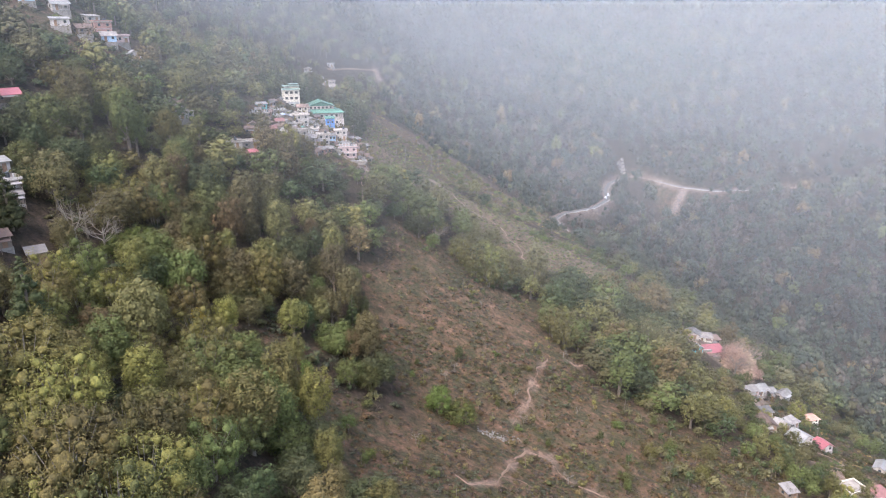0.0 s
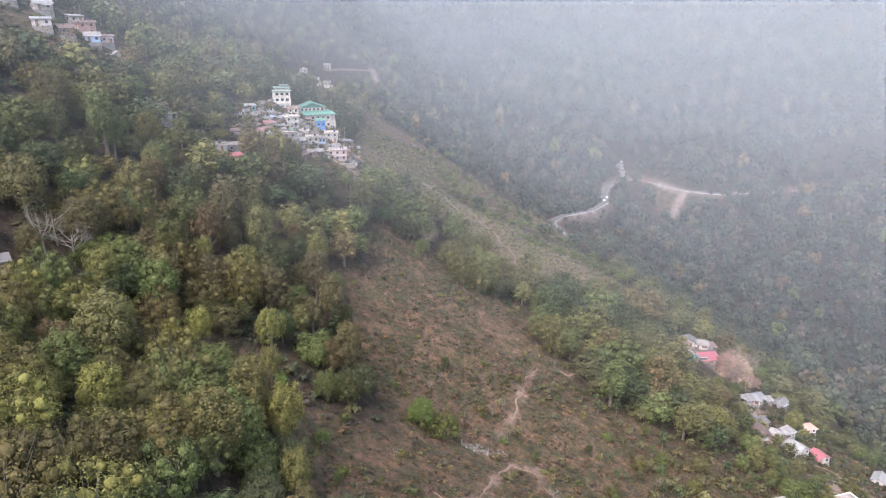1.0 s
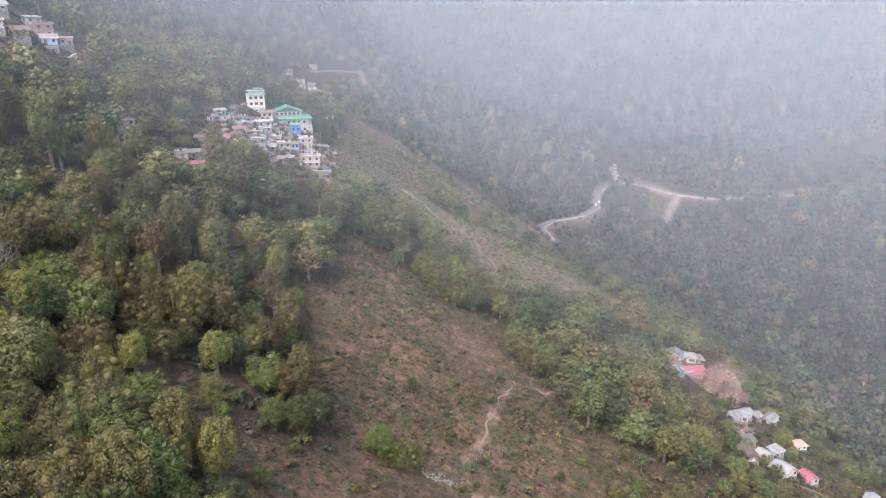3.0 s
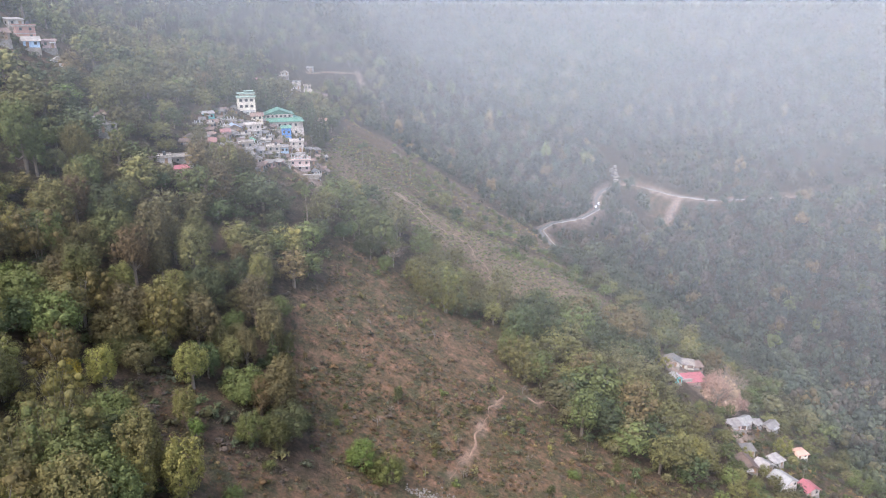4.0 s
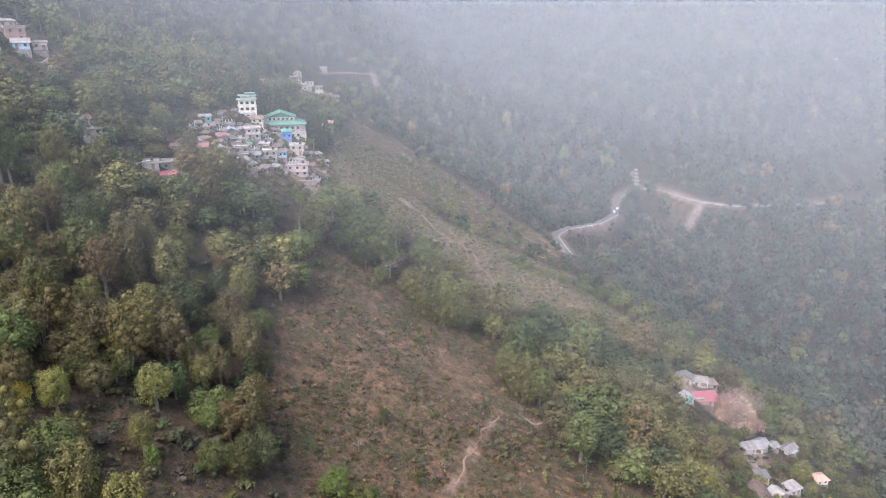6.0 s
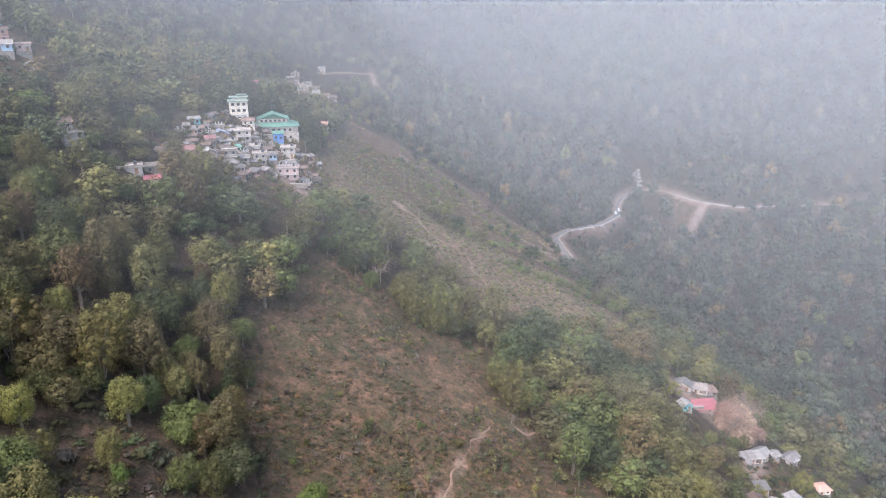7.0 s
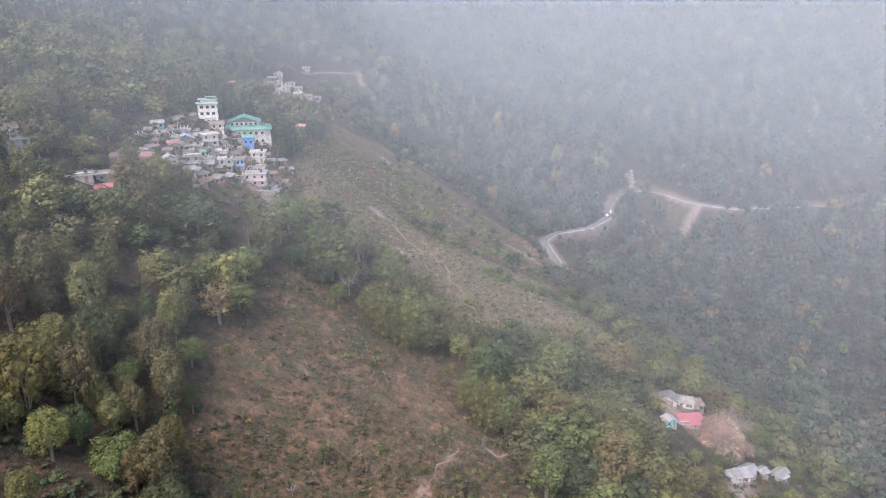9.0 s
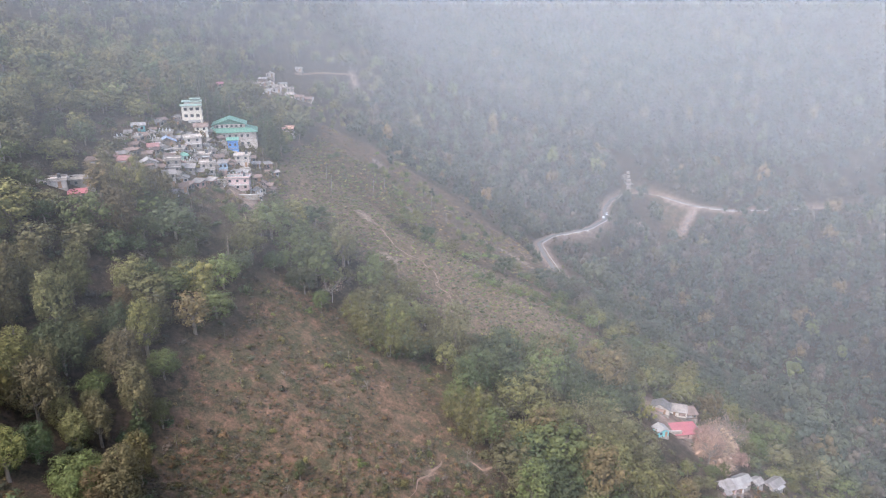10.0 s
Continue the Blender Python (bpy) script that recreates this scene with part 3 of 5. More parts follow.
tagged(new("trim_parapet", parapet), "low pale concrete parapet along the road's edge", "parapet", kind="structure")
for line in TRAILS:
    worn = line in TRAILS[2:7]
    me = mesh_of("path", *ribbon(line, 0.45 if not worn else 0.6, 0.16, 1.0, 0.4 if not worn else 0.8, smooth=1, wander=0.5), smooth=True)
    me.materials.append(FAINT_EARTH if worn else EARTH)
    tagged(new("path", me), "narrow trodden earth footpath across the slope", "path", "footpaths", "structure")


for line in FAR_TRACKS:
    me = mesh_of("path", *ribbon(line, 1.8, 0.4, 2.0, 0.2, smooth=1), smooth=True)
    me.materials.append(FAINT_EARTH)
    tagged(new("path", me), "pale earth track cut across the far valley side", "path", "footpaths", "structure")


# ---- forest ----
def scatter(x0, x1, y0, y1, step, seed):
    """A jittered grid of places."""
    rng = np.random.RandomState(seed)
    X, Y = np.meshgrid(np.arange(x0, x1, step), np.arange(y0, y1, step))
    X, Y = X.ravel() + rng.uniform(-0.48, 0.48, X.size) * step, Y.ravel() + rng.uniform(-0.48, 0.48, X.size) * step
    return X, Y, rng


HOUSES = []  # plan circles that stay free of trees: x, y, radius


def free(x, y, rng):
    """Where trees grow."""
    keep = rng.random(x.size)
    ok = np.ones(x.size, bool)
    for poly, share in ((CLEARING, 0.0), (TEA, 0.004), (VILLAGE, 0.3), (SCRUB, 0.1), (HILLTOP, 0.22), (LOWER_VILLAGE, 0.1), (GULLY, 0.1)):
        ok &= (inside(poly, x, y) < -0.25) | (keep < share)
    ok &= x > -0.76 * y - 18  # the hill goes on out of sight
    d, _ = along(ROAD, x, y)
    ok &= (d > 5.0) | ((x > 236) & (x < 284) & (d > 3.2))
    ok &= inside(SLIP_SLOPE, x, y) < -0.2
    for line in FAR_TRACKS:
        ok &= (along(np.array(line, float), x, y)[0] > 5) & (along(np.array(line, float) - (0, 8), x, y)[0] > 6)
    for a, b, wide in ((SLIP_TOP, SLIP_FOOT, 9.0), ((157, 615), (172, 586), 6.0), ((153, 678), (156, 662), 7), ((176, 640), (186, 622), 8), ((146, 644), (178, 644), 9), ((296, 616), (390, 600), 12), ((166, 628), (180, 626), 8)):
        d, _ = along(np.array((a, b), float), x, y)
        ok &= d > wide
    for hx, hy, r in HOUSES:
        ok &= (np.hypot(x - hx, y - hy) > r + 1) & (np.hypot(x - hx + 1, y - hy + 4) > r * 0.9) & (np.hypot(x - hx - 3, y - hy + 7) > r * 0.5)
    return ok


def pick_kinds(rng, n, table=KINDS):
    w = np.array([k[2] for k in table], float)
    return [table[i] for i in rng.choice(len(table), n, p=w / w.sum())]


_cells = np.random.RandomState(77)
GROVES = _cells.uniform((-320, 40), (210, 660), (1400, 2))


def groves(x, y, kinds, rng, share=0.55):
    """Trees of a kind keep company: many take the kind of their grove."""
    picks = pick_kinds(np.random.RandomState(78), len(GROVES))
    out = []
    for a, b, k in zip(x, y, kinds):
        j = int(np.argmin((GROVES[:, 0] - a) ** 2 + (GROVES[:, 1] - b) ** 2))
        out.append(picks[j] if rng.random() < share else k)
    return out

# ---- building materials ----
WALLS = {
    "white": plain("white_limewash", (0.28, 0.243, 0.212), 0.9, scale=0.7, wear=0.5, vary=0.4),
    "cream": plain("cream_plaster", (0.42, 0.37, 0.3), 0.85, scale=0.5, wear=0.3),
    "pink": plain("pink_plaster", (0.3, 0.21, 0.19), 0.85, scale=0.5, wear=0.3),
    "blue": plain("pale_blue_plaster", (0.224, 0.297, 0.370), 0.85, scale=0.5, wear=0.3),
    "deep_blue": plain("bright_blue_sheet", (0.05, 0.14, 0.32), 0.6, scale=0.5, wear=0.25),
    "grey": plain("raw_cement", (0.19, 0.165, 0.143), 0.9, scale=0.5, wear=0.5, vary=0.7),
    "brick": plain("brick_red_wall", (0.2, 0.11, 0.09), 0.9, scale=0.6, wear=0.4),
    "green": plain("pale_green_plaster", (0.238, 0.317, 0.251), 0.85, scale=0.5, wear=0.3),
    "wood": plain("weathered_boards", (0.132, 0.099, 0.073), 0.9, scale=0.8, wear=0.5, vary=0.3),
    "teal": plain("teal_wall", (0.09, 0.24, 0.225), 0.8, scale=0.5, wear=0.3),
}
ROOFS = {
    "tin": plain("grey_tin_sheet", (0.115, 0.102, 0.092), 0.7, 0.05, scale=0.5, wear=0.5, vary=0.8),
    "rust": plain("rusted_tin_sheet", (0.085, 0.056, 0.044), 0.75, 0.1, scale=0.6, wear=0.5, vary=0.7),
    "green": plain("green_roof_sheet", (0.052, 0.122, 0.088), 0.6, scale=0.3, wear=0.25),
    "red": plain("red_roof_sheet", (0.17, 0.052, 0.056), 0.55, scale=0.4, wear=0.25),
    "orange": plain("orange_roof_sheet", (0.27, 0.15, 0.11), 0.6, scale=0.4, wear=0.25),
    "white": plain("white_roof_sheet", (0.135, 0.127, 0.118), 0.65, scale=0.5, wear=0.35, vary=0.3),
    "blue": plain("blue_roof_sheet", (0.13, 0.16, 0.21), 0.6, scale=0.4, wear=0.3),
    "slab": plain("stained_roof_slab", (0.19, 0.162, 0.139), 0.9, scale=0.35, wear=0.5, vary=0.7),
    "sage": plain("faded_green_slab", (0.125, 0.165, 0.135), 0.85, scale=0.4, wear=0.35),
    "maroon": plain("maroon_roof_sheet", (0.13, 0.06, 0.055), 0.7, scale=0.5, wear=0.3),
}
PANE = plain("window_glass", (0.035, 0.04, 0.045), 0.12, spec=0.6, wear=0.1)
FRAME = plain("window_frame_paint", (0.1, 0.088, 0.075), 0.7, wear=0.25)
DOORWOOD = plain("door_boards", (0.17, 0.1, 0.06), 0.7, wear=0.35)
MASONRY = plain("stone_footing", (0.16, 0.138, 0.115), 0.95, scale=1.2, wear=0.5)
RAIL = plain("railing_paint", (0.26, 0.25, 0.235), 0.7, wear=0.3)
TANK = plain("dark_plastic", (0.03, 0.032, 0.036), 0.5, wear=0.15)
_units = {}


def unit_mesh(name):
    """Shared small meshes, 1 m wide and high, about their own middle, facing -y."""
    if name not in _units:
        bm = bmesh.new()
        if name == "window":
            box(bm, 0, 0, -0.5, 1.0, 0.16, 1.0)
            front = min(bm.faces, key=lambda f: f.calc_center_median().y)
            bmesh.ops.inset_region(bm, faces=[front], thickness=0.09)
            bmesh.ops.translate(bm, verts=front.verts, vec=(0, 0.09, 0))
        elif name == "pane":
            box(bm, 0, -0.02, -0.4, 0.8, 0.05, 0.8)
        elif name == "door":
            box(bm, 0, 0, -0.5, 1.0, 0.1, 1.0)
            for z in (-0.4, 0.02):
                box(bm, 0, -0.06, z, 0.7, 0.03, 0.36)
        elif name == "column":
            box(bm, 0, 0, 0, 0.26, 0.26, 1.0)
            box(bm, 0, 0, 0.96, 0.3, 0.3, 0.06)
        me = bpy.data.meshes.new(name)
        bm.to_mesh(me)
        bm.free()
        me.materials.append({"window": FRAME, "pane": PANE, "door": DOORWOOD, "column": RAIL}[name])
        _units[name] = me
    return _units[name]


def window(parent, m, w, hgt):
    ob = part("window", unit_mesh("window"), None, parent, m=m @ Matrix.Diagonal((w, 1, hgt, 1)))
    part("pane", unit_mesh("pane"), None, ob)


def prism(bm, profile, a, b, axis="y"):
    """A solid from a profile of (across, z), run from a to b along an axis."""
    put = (lambda q, s: (q[0], s, q[1])) if axis == "y" else (lambda q, s: (s, q[0], q[1]))
    one, two = [bm.verts.new(put(q, a)) for q in profile], [bm.verts.new(put(q, b)) for q in profile]
    bm.faces.new(one)
    bm.faces.new(two[::-1])
    for i in range(len(profile)):
        j = (i + 1) % len(profile)
        bm.faces.new((one[j], one[i], two[i], two[j]))
    bmesh.ops.recalc_face_normals(bm, faces=bm.faces)
    return bm


def gable_roof(bm, w, d, z, rise, over=0.5, thick=0.12, axis="x", cx=0.0, cy=0.0):
    """Two sloping sheets and a ridge cap. axis: the way the ridge runs."""
    span, run = (d, w) if axis == "x" else (w, d)
    half = span / 2 + over
    low = z - rise * over / (span / 2)
    o = (cx, cy) if axis == "x" else (cy, cx)
    for s in (-1, 1):
        prism(bm, [(o[1] + s * half, low), (o[1] + s * half, low + thick), (o[1], z + rise + thick), (o[1], z + rise)], o[0] - run / 2 - over, o[0] + run / 2 + over, axis)
    prism(bm, [(o[1] - 0.25, z + rise + thick * 0.6), (o[1] + 0.25, z + rise + thick * 0.6), (o[1], z + rise + thick * 2)], o[0] - run / 2 - over, o[0] + run / 2 + over, axis)
    return bm


def hip_roof(bm, w, d, z, rise, over=0.6, ridge=0.4, thick=0.14, cut=0.0):
    """A hipped roof; ridge: its ridge's share of the width; cut: how much of its middle is left open for an upper storey."""
    a, b = w / 2 + over, d / 2 + over
    c, e = (a * ridge, 0.05) if not cut else (cut / 2, cut / 2 * d / w)
    rows = [[(sx * a, sy * b, z - 0.15), (sx * c, sy * e, z + rise)] for sx, sy in ((-1, -1), (1, -1), (1, 1), (-1, 1))]
    up = [[bm.verts.new((*p[:2], p[2] + thick)) for p in r] for r in rows]
    dn = [[bm.verts.new(p) for p in r] for r in rows]
    for i in range(4):
        j = (i + 1) % 4
        bm.faces.new((up[i][0], up[j][0], up[j][1], up[i][1]))
        bm.faces.new((dn[j][0], dn[i][0], dn[i][1], dn[j][1]))
        bm.faces.new((dn[i][0], dn[j][0], up[j][0], up[i][0]))
    bm.faces.new([u[1] for u in up])
    bmesh.ops.recalc_face_normals(bm, faces=bm.faces)
    return bm


def house(x, y, w, d, storeys=1, roof="gable", wall="white", top="tin", rz=25.0, label="", seed=0, tall=2.35, pillars=0, balcony=False, lift=0.2, name="house", group="village houses"):
    """A hill house on a stone footing: walls, floor bands, windows, door, roof, and what it has besides."""
    rng = random.Random(seed * 7 + 3)
    if group == "village houses":
        w, d = w * 0.84, d * 0.84
    HOUSES.append((x, y, max(w, d) * 0.62))
    z = h(x, y) + lift - (0.9 if group == "village houses" else 0.0)
    root = thing(name, pose(x, y, z, 0, 0, rz), label or f"{storeys}-storey {wall.replace('_', ' ')} hill house with {top} roof", "house", group)
    deep = 0.75 * max(w, d) * 0.55 + 1.0
    part("footing", one_box(0, 0, -deep, w + 0.3, d + 0.3, deep, bevel=0.05), MASONRY, root)
    H = storeys * tall
    rise = {"gable": 0.24 * d, "gable_y": 0.24 * w, "shed": 0.0}.get(roof, 0.0)
    bm = one_box(0, 0, 0, w, d, H, bevel=0.04)
    if roof == "gable":
        prism(bm, [(-d / 2 + 0.05, H - 0.02), (d / 2 - 0.05, H - 0.02), (0, H + rise - 0.05)], -w / 2 + 0.02, w / 2 - 0.02, "x")
    if roof == "gable_y":
        prism(bm, [(-w / 2 + 0.05, H - 0.02), (w / 2 - 0.05, H - 0.02), (0, H + rise - 0.05)], -d / 2 + 0.02, d / 2 - 0.02, "y")
    part("wall", bm, WALLS[wall], root)
    bm = bmesh.new()
    if roof == "gable":
        gable_roof(bm, w, d, H, rise, 0.55)
    elif roof == "gable_y":
        gable_roof(bm, w, d, H, rise, 0.55, axis="y")
    elif roof == "shed":
        prism(bm, [(-d / 2 - 0.6, H + 0.02), (d / 2 + 0.4, H + 0.7), (d / 2 + 0.4, H + 0.82), (-d / 2 - 0.6, H + 0.14)], -w / 2 - 0.4, w / 2 + 0.4, "x")
        prism(bm, [(-d / 2 + 0.1, H), (d / 2 - 0.1, H), (d / 2 - 0.1, H + 0.6)], -w / 2 + 0.1, w / 2 - 0.1, "x")
    elif roof == "hip":
        hip_roof(bm, w, d, H, 0.22 * d)
    else:
        box(bm, 0, 0, H, w + 0.9, d + 0.9, 0.22, bevel=0.03)
    part("roof", bm, ROOFS[top], root)
    if roof == "flat":
        bm = bmesh.new()
        for sx, sy, lx, ly in ((0, -1, w + 0.7, 0.14), (0, 1, w + 0.7, 0.14), (-1, 0, 0.14, d + 0.4), (1, 0, 0.14, d + 0.4)):
            box(bm, sx * (w / 2 + 0.28), sy * (d / 2 + 0.28), H + 0.22, lx, ly, 0.5)
        part("parapet", bm, WALLS[wall], root)
    for k in range(1, storeys):
        bm = bmesh.new()
        box(bm, 0, 0, k * tall - 0.12, w + 0.22, d + 0.22, 0.2, bevel=0.03)
        part("floor_band", bm, CONCRETE, root)
    per = max(2, int(w / 2.4))
    door_at = rng.randrange(per)
    for k in range(storeys):
        for i in range(per):
            px = (i + 0.5) / per * w - w / 2
            if k == 0 and i == door_at:
                part("door", unit_mesh("door"), None, root, m=pose(px, -d / 2 - 0.03, 1.0) @ Matrix.Diagonal((0.95, 1, 2.0, 1)))
            else:
                window(root, pose(px, -d / 2 - 0.03, k * tall + 1.45), 0.9, 1.0)
        for s in (-1, 1):
            for py in ((-0.22 * d, 0.22 * d) if d > 5 else (0,)):
                window(root, pose(s * (w / 2 + 0.03), py, k * tall + 1.45, 0, 0, 90 * s), 1.1, 1.15)
    if balcony:
        for k in range(1, storeys):
            bm = bmesh.new()
            box(bm, 0, -d / 2 - 0.62, k * tall - 0.1, w * 0.94, 1.1, 0.14)
            bal = part("balcony", bm, CONCRETE, root)
            bm = bmesh.new()
            box(bm, 0, -d / 2 - 1.14, k * tall + 0.9, w * 0.94, 0.06, 0.07)
            for i in range(int(w / 0.5)):
                box(bm, -w * 0.46 + i * 0.5, -d / 2 - 1.14, k * tall + 0.04, 0.06, 0.05, 0.9)
            part("railing", bm, RAIL, bal)
    if rng.random() < 0.45 and d > 2.5:
        lw = w * rng.uniform(0.4, 0.7)
        lx = rng.uniform(-0.5, 0.5) * (w - lw)
        bm = bmesh.new()
        prism(bm, [(-d / 2 - 1.5, 1.65), (-d / 2 - 0.02, 2.05), (-d / 2 - 0.02, 2.12), (-d / 2 - 1.5, 1.72)], lx - lw / 2, lx + lw / 2, "x")
        awning = part("awning", bm, ROOFS[rng.choice(("tin", "rust", "tin", "white"))], root)
        for s in (-1, 1):
            part("post", one_box(lx + s * lw * 0.46, -d / 2 - 1.4, -0.9, 0.1, 0.1, 2.6), WALLS["wood"], awning)
    if roof == "flat" and rng.random() < 0.6:
        bm = bmesh.new()
        bmesh.ops.create_cone(bm, cap_ends=True, segments=14, radius1=0.55, radius2=0.5, depth=1.1, matrix=Matrix.Translation((w * 0.25, d * 0.22, H + 0.78)))
        bmesh.ops.create_cone(bm, cap_ends=True, segments=14, radius1=0.5, radius2=0.2, depth=0.2, matrix=Matrix.Translation((w * 0.25, d * 0.22, H + 1.43)))
        part("water_tank", bm, TANK, root, "dark plastic water tank")
    for i in range(pillars):
        s = -1 if i < (pillars + 1) // 2 else 1
        q = i if s < 0 else i - (pillars + 1) // 2
        n = (pillars + 1) // 2 if s < 0 else pillars // 2
        part("column", unit_mesh("column"), None, root, m=pose((q + 0.5) / n * w * 0.95 - w * 0.475, s * d * 0.44, H + 0.2) @ Matrix.Diagonal((1, 1, 1.3, 1)))
    return root


# ---- the hill village ----
def tower_house(x, y, rz):
    """Four storeys of cream walls, an open roof storey under a green slab."""
    HOUSES.append((x, y, 8))
    z = h(x, y) - 0.9
    root = thing("tower_house", pose(x, y, z, 0, 0, rz), "tall cream four-storey house with green roof slabs", "house", "village houses")
    w, d, t = 8.0, 6.6, 2.75
    part("footing", one_box(0, 0, -5, w + 0.4, d + 0.4, 5.0), MASONRY, root)
    bm = one_box(0, 0, 0, w, d, 3 * t, bevel=0.05)
    box(bm, 0.6, 0.5, 3 * t, w - 1.2, d - 1.0, t * 0.6)
    part("wall", bm, WALLS["cream"], root)
    for k in (1, 2, 3):
        part("floor_band", one_box(0, 0, k * t - 0.1, w + 0.3, d + 0.3, 0.16, bevel=0.03), WALLS["cream"], root)
    bm = bmesh.new()
    prism(bm, [(-d / 2 - 0.9, 3 * t + 0.1), (-d / 2 + 1.2, 3 * t + 0.75), (-d / 2 + 1.2, 3 * t + 0.9), (-d / 2 - 0.9, 3 * t + 0.25)], -w / 2 - 0.5, w / 2 + 0.5, "x")
    part("awning", bm, ROOFS["sage"], root, "green sheet awning")
    bm = one_box(0.3, 0.3, 3.6 * t, w + 0.3, d + 0.3, 0.22, bevel=0.05)
    box(bm, 1.6, 1.0, 3.6 * t + 0.22, w * 0.5, d * 0.5, 0.7)
    box(bm, 1.6, 1.0, 3.6 * t + 0.92, w * 0.5 + 0.6, d * 0.5 + 0.6, 0.2)
    part("roof", bm, ROOFS["sage"], root)
    for k in range(3):
        for i in range(3):
            window(root, pose((i - 1) * 2.4, -d / 2 - 0.03, k * t + 1.5), 1.4, 1.25)
        for py in (-2, 1.6):
            window(root, pose(w / 2 + 0.03, py, k * t + 1.5, 0, 0, 90), 1.2, 1.2)
    bm = bmesh.new()
    box(bm, 0.8, -d / 2 - 0.6, 0.55 * t, 5.2, 1.0, 0.15)
    box(bm, 0.8, -d / 2 - 1.08, 0.55 * t + 0.15, 5.2, 0.06, 0.85)
    part("balcony", bm, RAIL, root)
    return root


def assembly_hall(x, y, rz):
    """The long white hall: a skirt roof of green sheet, an upper storey with a band of windows, a broad green gable."""
    HOUSES.append((x, y, 13))
    z = h(x, y) - 0.8
    root = thing("assembly_hall", pose(x, y, z, 0, 0, rz), "large white hall with broad green sheet roofs", "hall", "village houses")
    w, d, t = 22.0, 13.0, 3.4
    part("footing", one_box(0, 0, -7, w + 0.5, d + 0.5, 7.0), WALLS["white"], root)
    part("wall", one_box(0, 0, 0, w, d, t, bevel=0.05), WALLS["white"], root)
    part("skirt_roof", hip_roof(bmesh.new(), w, d, t, 1.7, 0.8, cut=13.5), ROOFS["green"], root)
    uw, ud = 13.0, 9.5
    upper = part("upper_storey", one_box(0, 0.2, t + 0.6, uw, ud, 2.6, bevel=0.04), WALLS["white"], root)
    bm = bmesh.new()
    prism(bm, [(-uw / 2 + 0.05, t + 3.18), (uw / 2 - 0.05, t + 3.18), (0, t + 5.3)], 0.2 - ud / 2 + 0.02, 0.2 + ud / 2 - 0.02, "y")
    part("gable", bm, ROOFS["green"], root)
    bm = bmesh.new()
    gable_roof(bm, uw, ud, t + 3.2, 2.3, 0.9, axis="y", cy=0.2)
    part("roof", bm, ROOFS["green"], root)
    bm = one_box(0, -ud / 2 - 0.1, t + 1.55, uw * 0.92, 0.12, 0.16)
    part("sill_band", bm, ROOFS["green"], upper)
    for i in range(6):
        window(root, pose((i - 2.5) * 2.0, -ud / 2 + 0.17, t + 2.35), 1.0, 1.05)
    for i in range(7):
        window(root, pose((i - 3) * 2.5, -d / 2 - 0.03, 1.75), 1.1, 1.2)
    for i in range(7):
        window(root, pose((i - 3) * 2.5, -d / 2 - 0.28, -1.6), 1.1, 1.2)
    for py in (-3.5, 0, 3.5):
        window(root, pose(w / 2 + 0.28, py, -1.6, 0, 0, 90), 1.2, 1.2)
        window(root, pose(w / 2 + 0.03, py, 1.75, 0, 0, 90), 1.2, 1.2)
    bm = one_box(-w / 2 - 2.2, 0, 0.2, 4.4, 6.5, 2.6)
    gable_roof(bm, 4.4, 6.5, 2.8, 1.3, 0.5, cx=-w / 2 - 2.2)
    part("side_wing", bm, ROOFS["green"], root)
    return root


tower_house(-90, 340, 22)
assembly_hall(-77.5, 348.5, 20)
house(-94, 303, 5.6, 4.2, 1, "shed", "teal", "white", 30, "small teal hut with a white sheet roof", 1)
house(-88, 311, 6.5, 5.0, 1, "flat", "grey", "slab", 24, "unfinished grey concrete house with bare columns", 2, pillars=8)
house(-84, 304, 7.3, 5.5, 1, "gable_y", "wood", "blue", 30, "brown house with a blue sheet gable roof", 3)
house(-79.5, 316, 7.5, 5.9, 2, "flat", "white", "slab", 30, "white two-storey house with a flat roof", 4, balcony=True)
house(-79, 300.5, 7.4, 5.0, 1, "flat", "grey", "white", 22, "grey house with a pale flat roof slab", 5)
house(-82, 330, 6.0, 5.0, 2, "gable", "cream", "rust", 20, "cream house with a rusted tin roof below the tower", 6)
house(-80, 267, 5.5, 4.6, 1, "gable", "brick", "maroon", 20, "brick red house with a maroon roof", 7, lift=1.4)
house(-76, 275, 6.0, 4.6, 1, "gable_y", "white", "white", 38, "white gabled cottage with a pale roof", 8, lift=1.2)
house(-81, 284, 3.6, 3.5, 1, "shed", "wood", "rust", 20, "dark wooden shed with a rusted roof", 9)
house(-83.5, 293, 4.0, 3.8, 1, "gable", "pink", "maroon", 28, "small pinkish house with a maroon roof", 10)
house(-73, 310, 6.5, 4.6, 1, "flat", "white", "slab", 18, "low white house with a flat roof", 11)
house(-75, 297, 4.3, 3.8, 1, "hip", "green", "green", 30, "small pale green house with a green roof", 12)
house(-72, 284, 6.2, 5.0, 2, "flat", "grey", "slab", 24, "two-storey raw cement house on the slope", 13, balcony=True)
house(-69, 289, 5.5, 4.4, 1, "gable", "grey", "tin", 14, "grey cottage with a tin roof", 14)
house(-65, 296, 6.0, 4.6, 2, "flat", "white", "slab", 22, "white two-storey house with a flat roof", 15, balcony=True)
house(-63, 305, 3.8, 4.2, 2, "shed", "blue", "tin", 20, "narrow pale blue house with a tin roof", 16)
house(-69, 315, 3.9, 3.8, 1, "gable", "wood", "rust", 35, "brown wooden house with a rusted roof", 17)
house(-68.5, 329, 5.0, 4.2, 2, "shed", "deep_blue", "green", 18, "tall house clad in bright blue under a green awning roof", 18, tall=3.2)
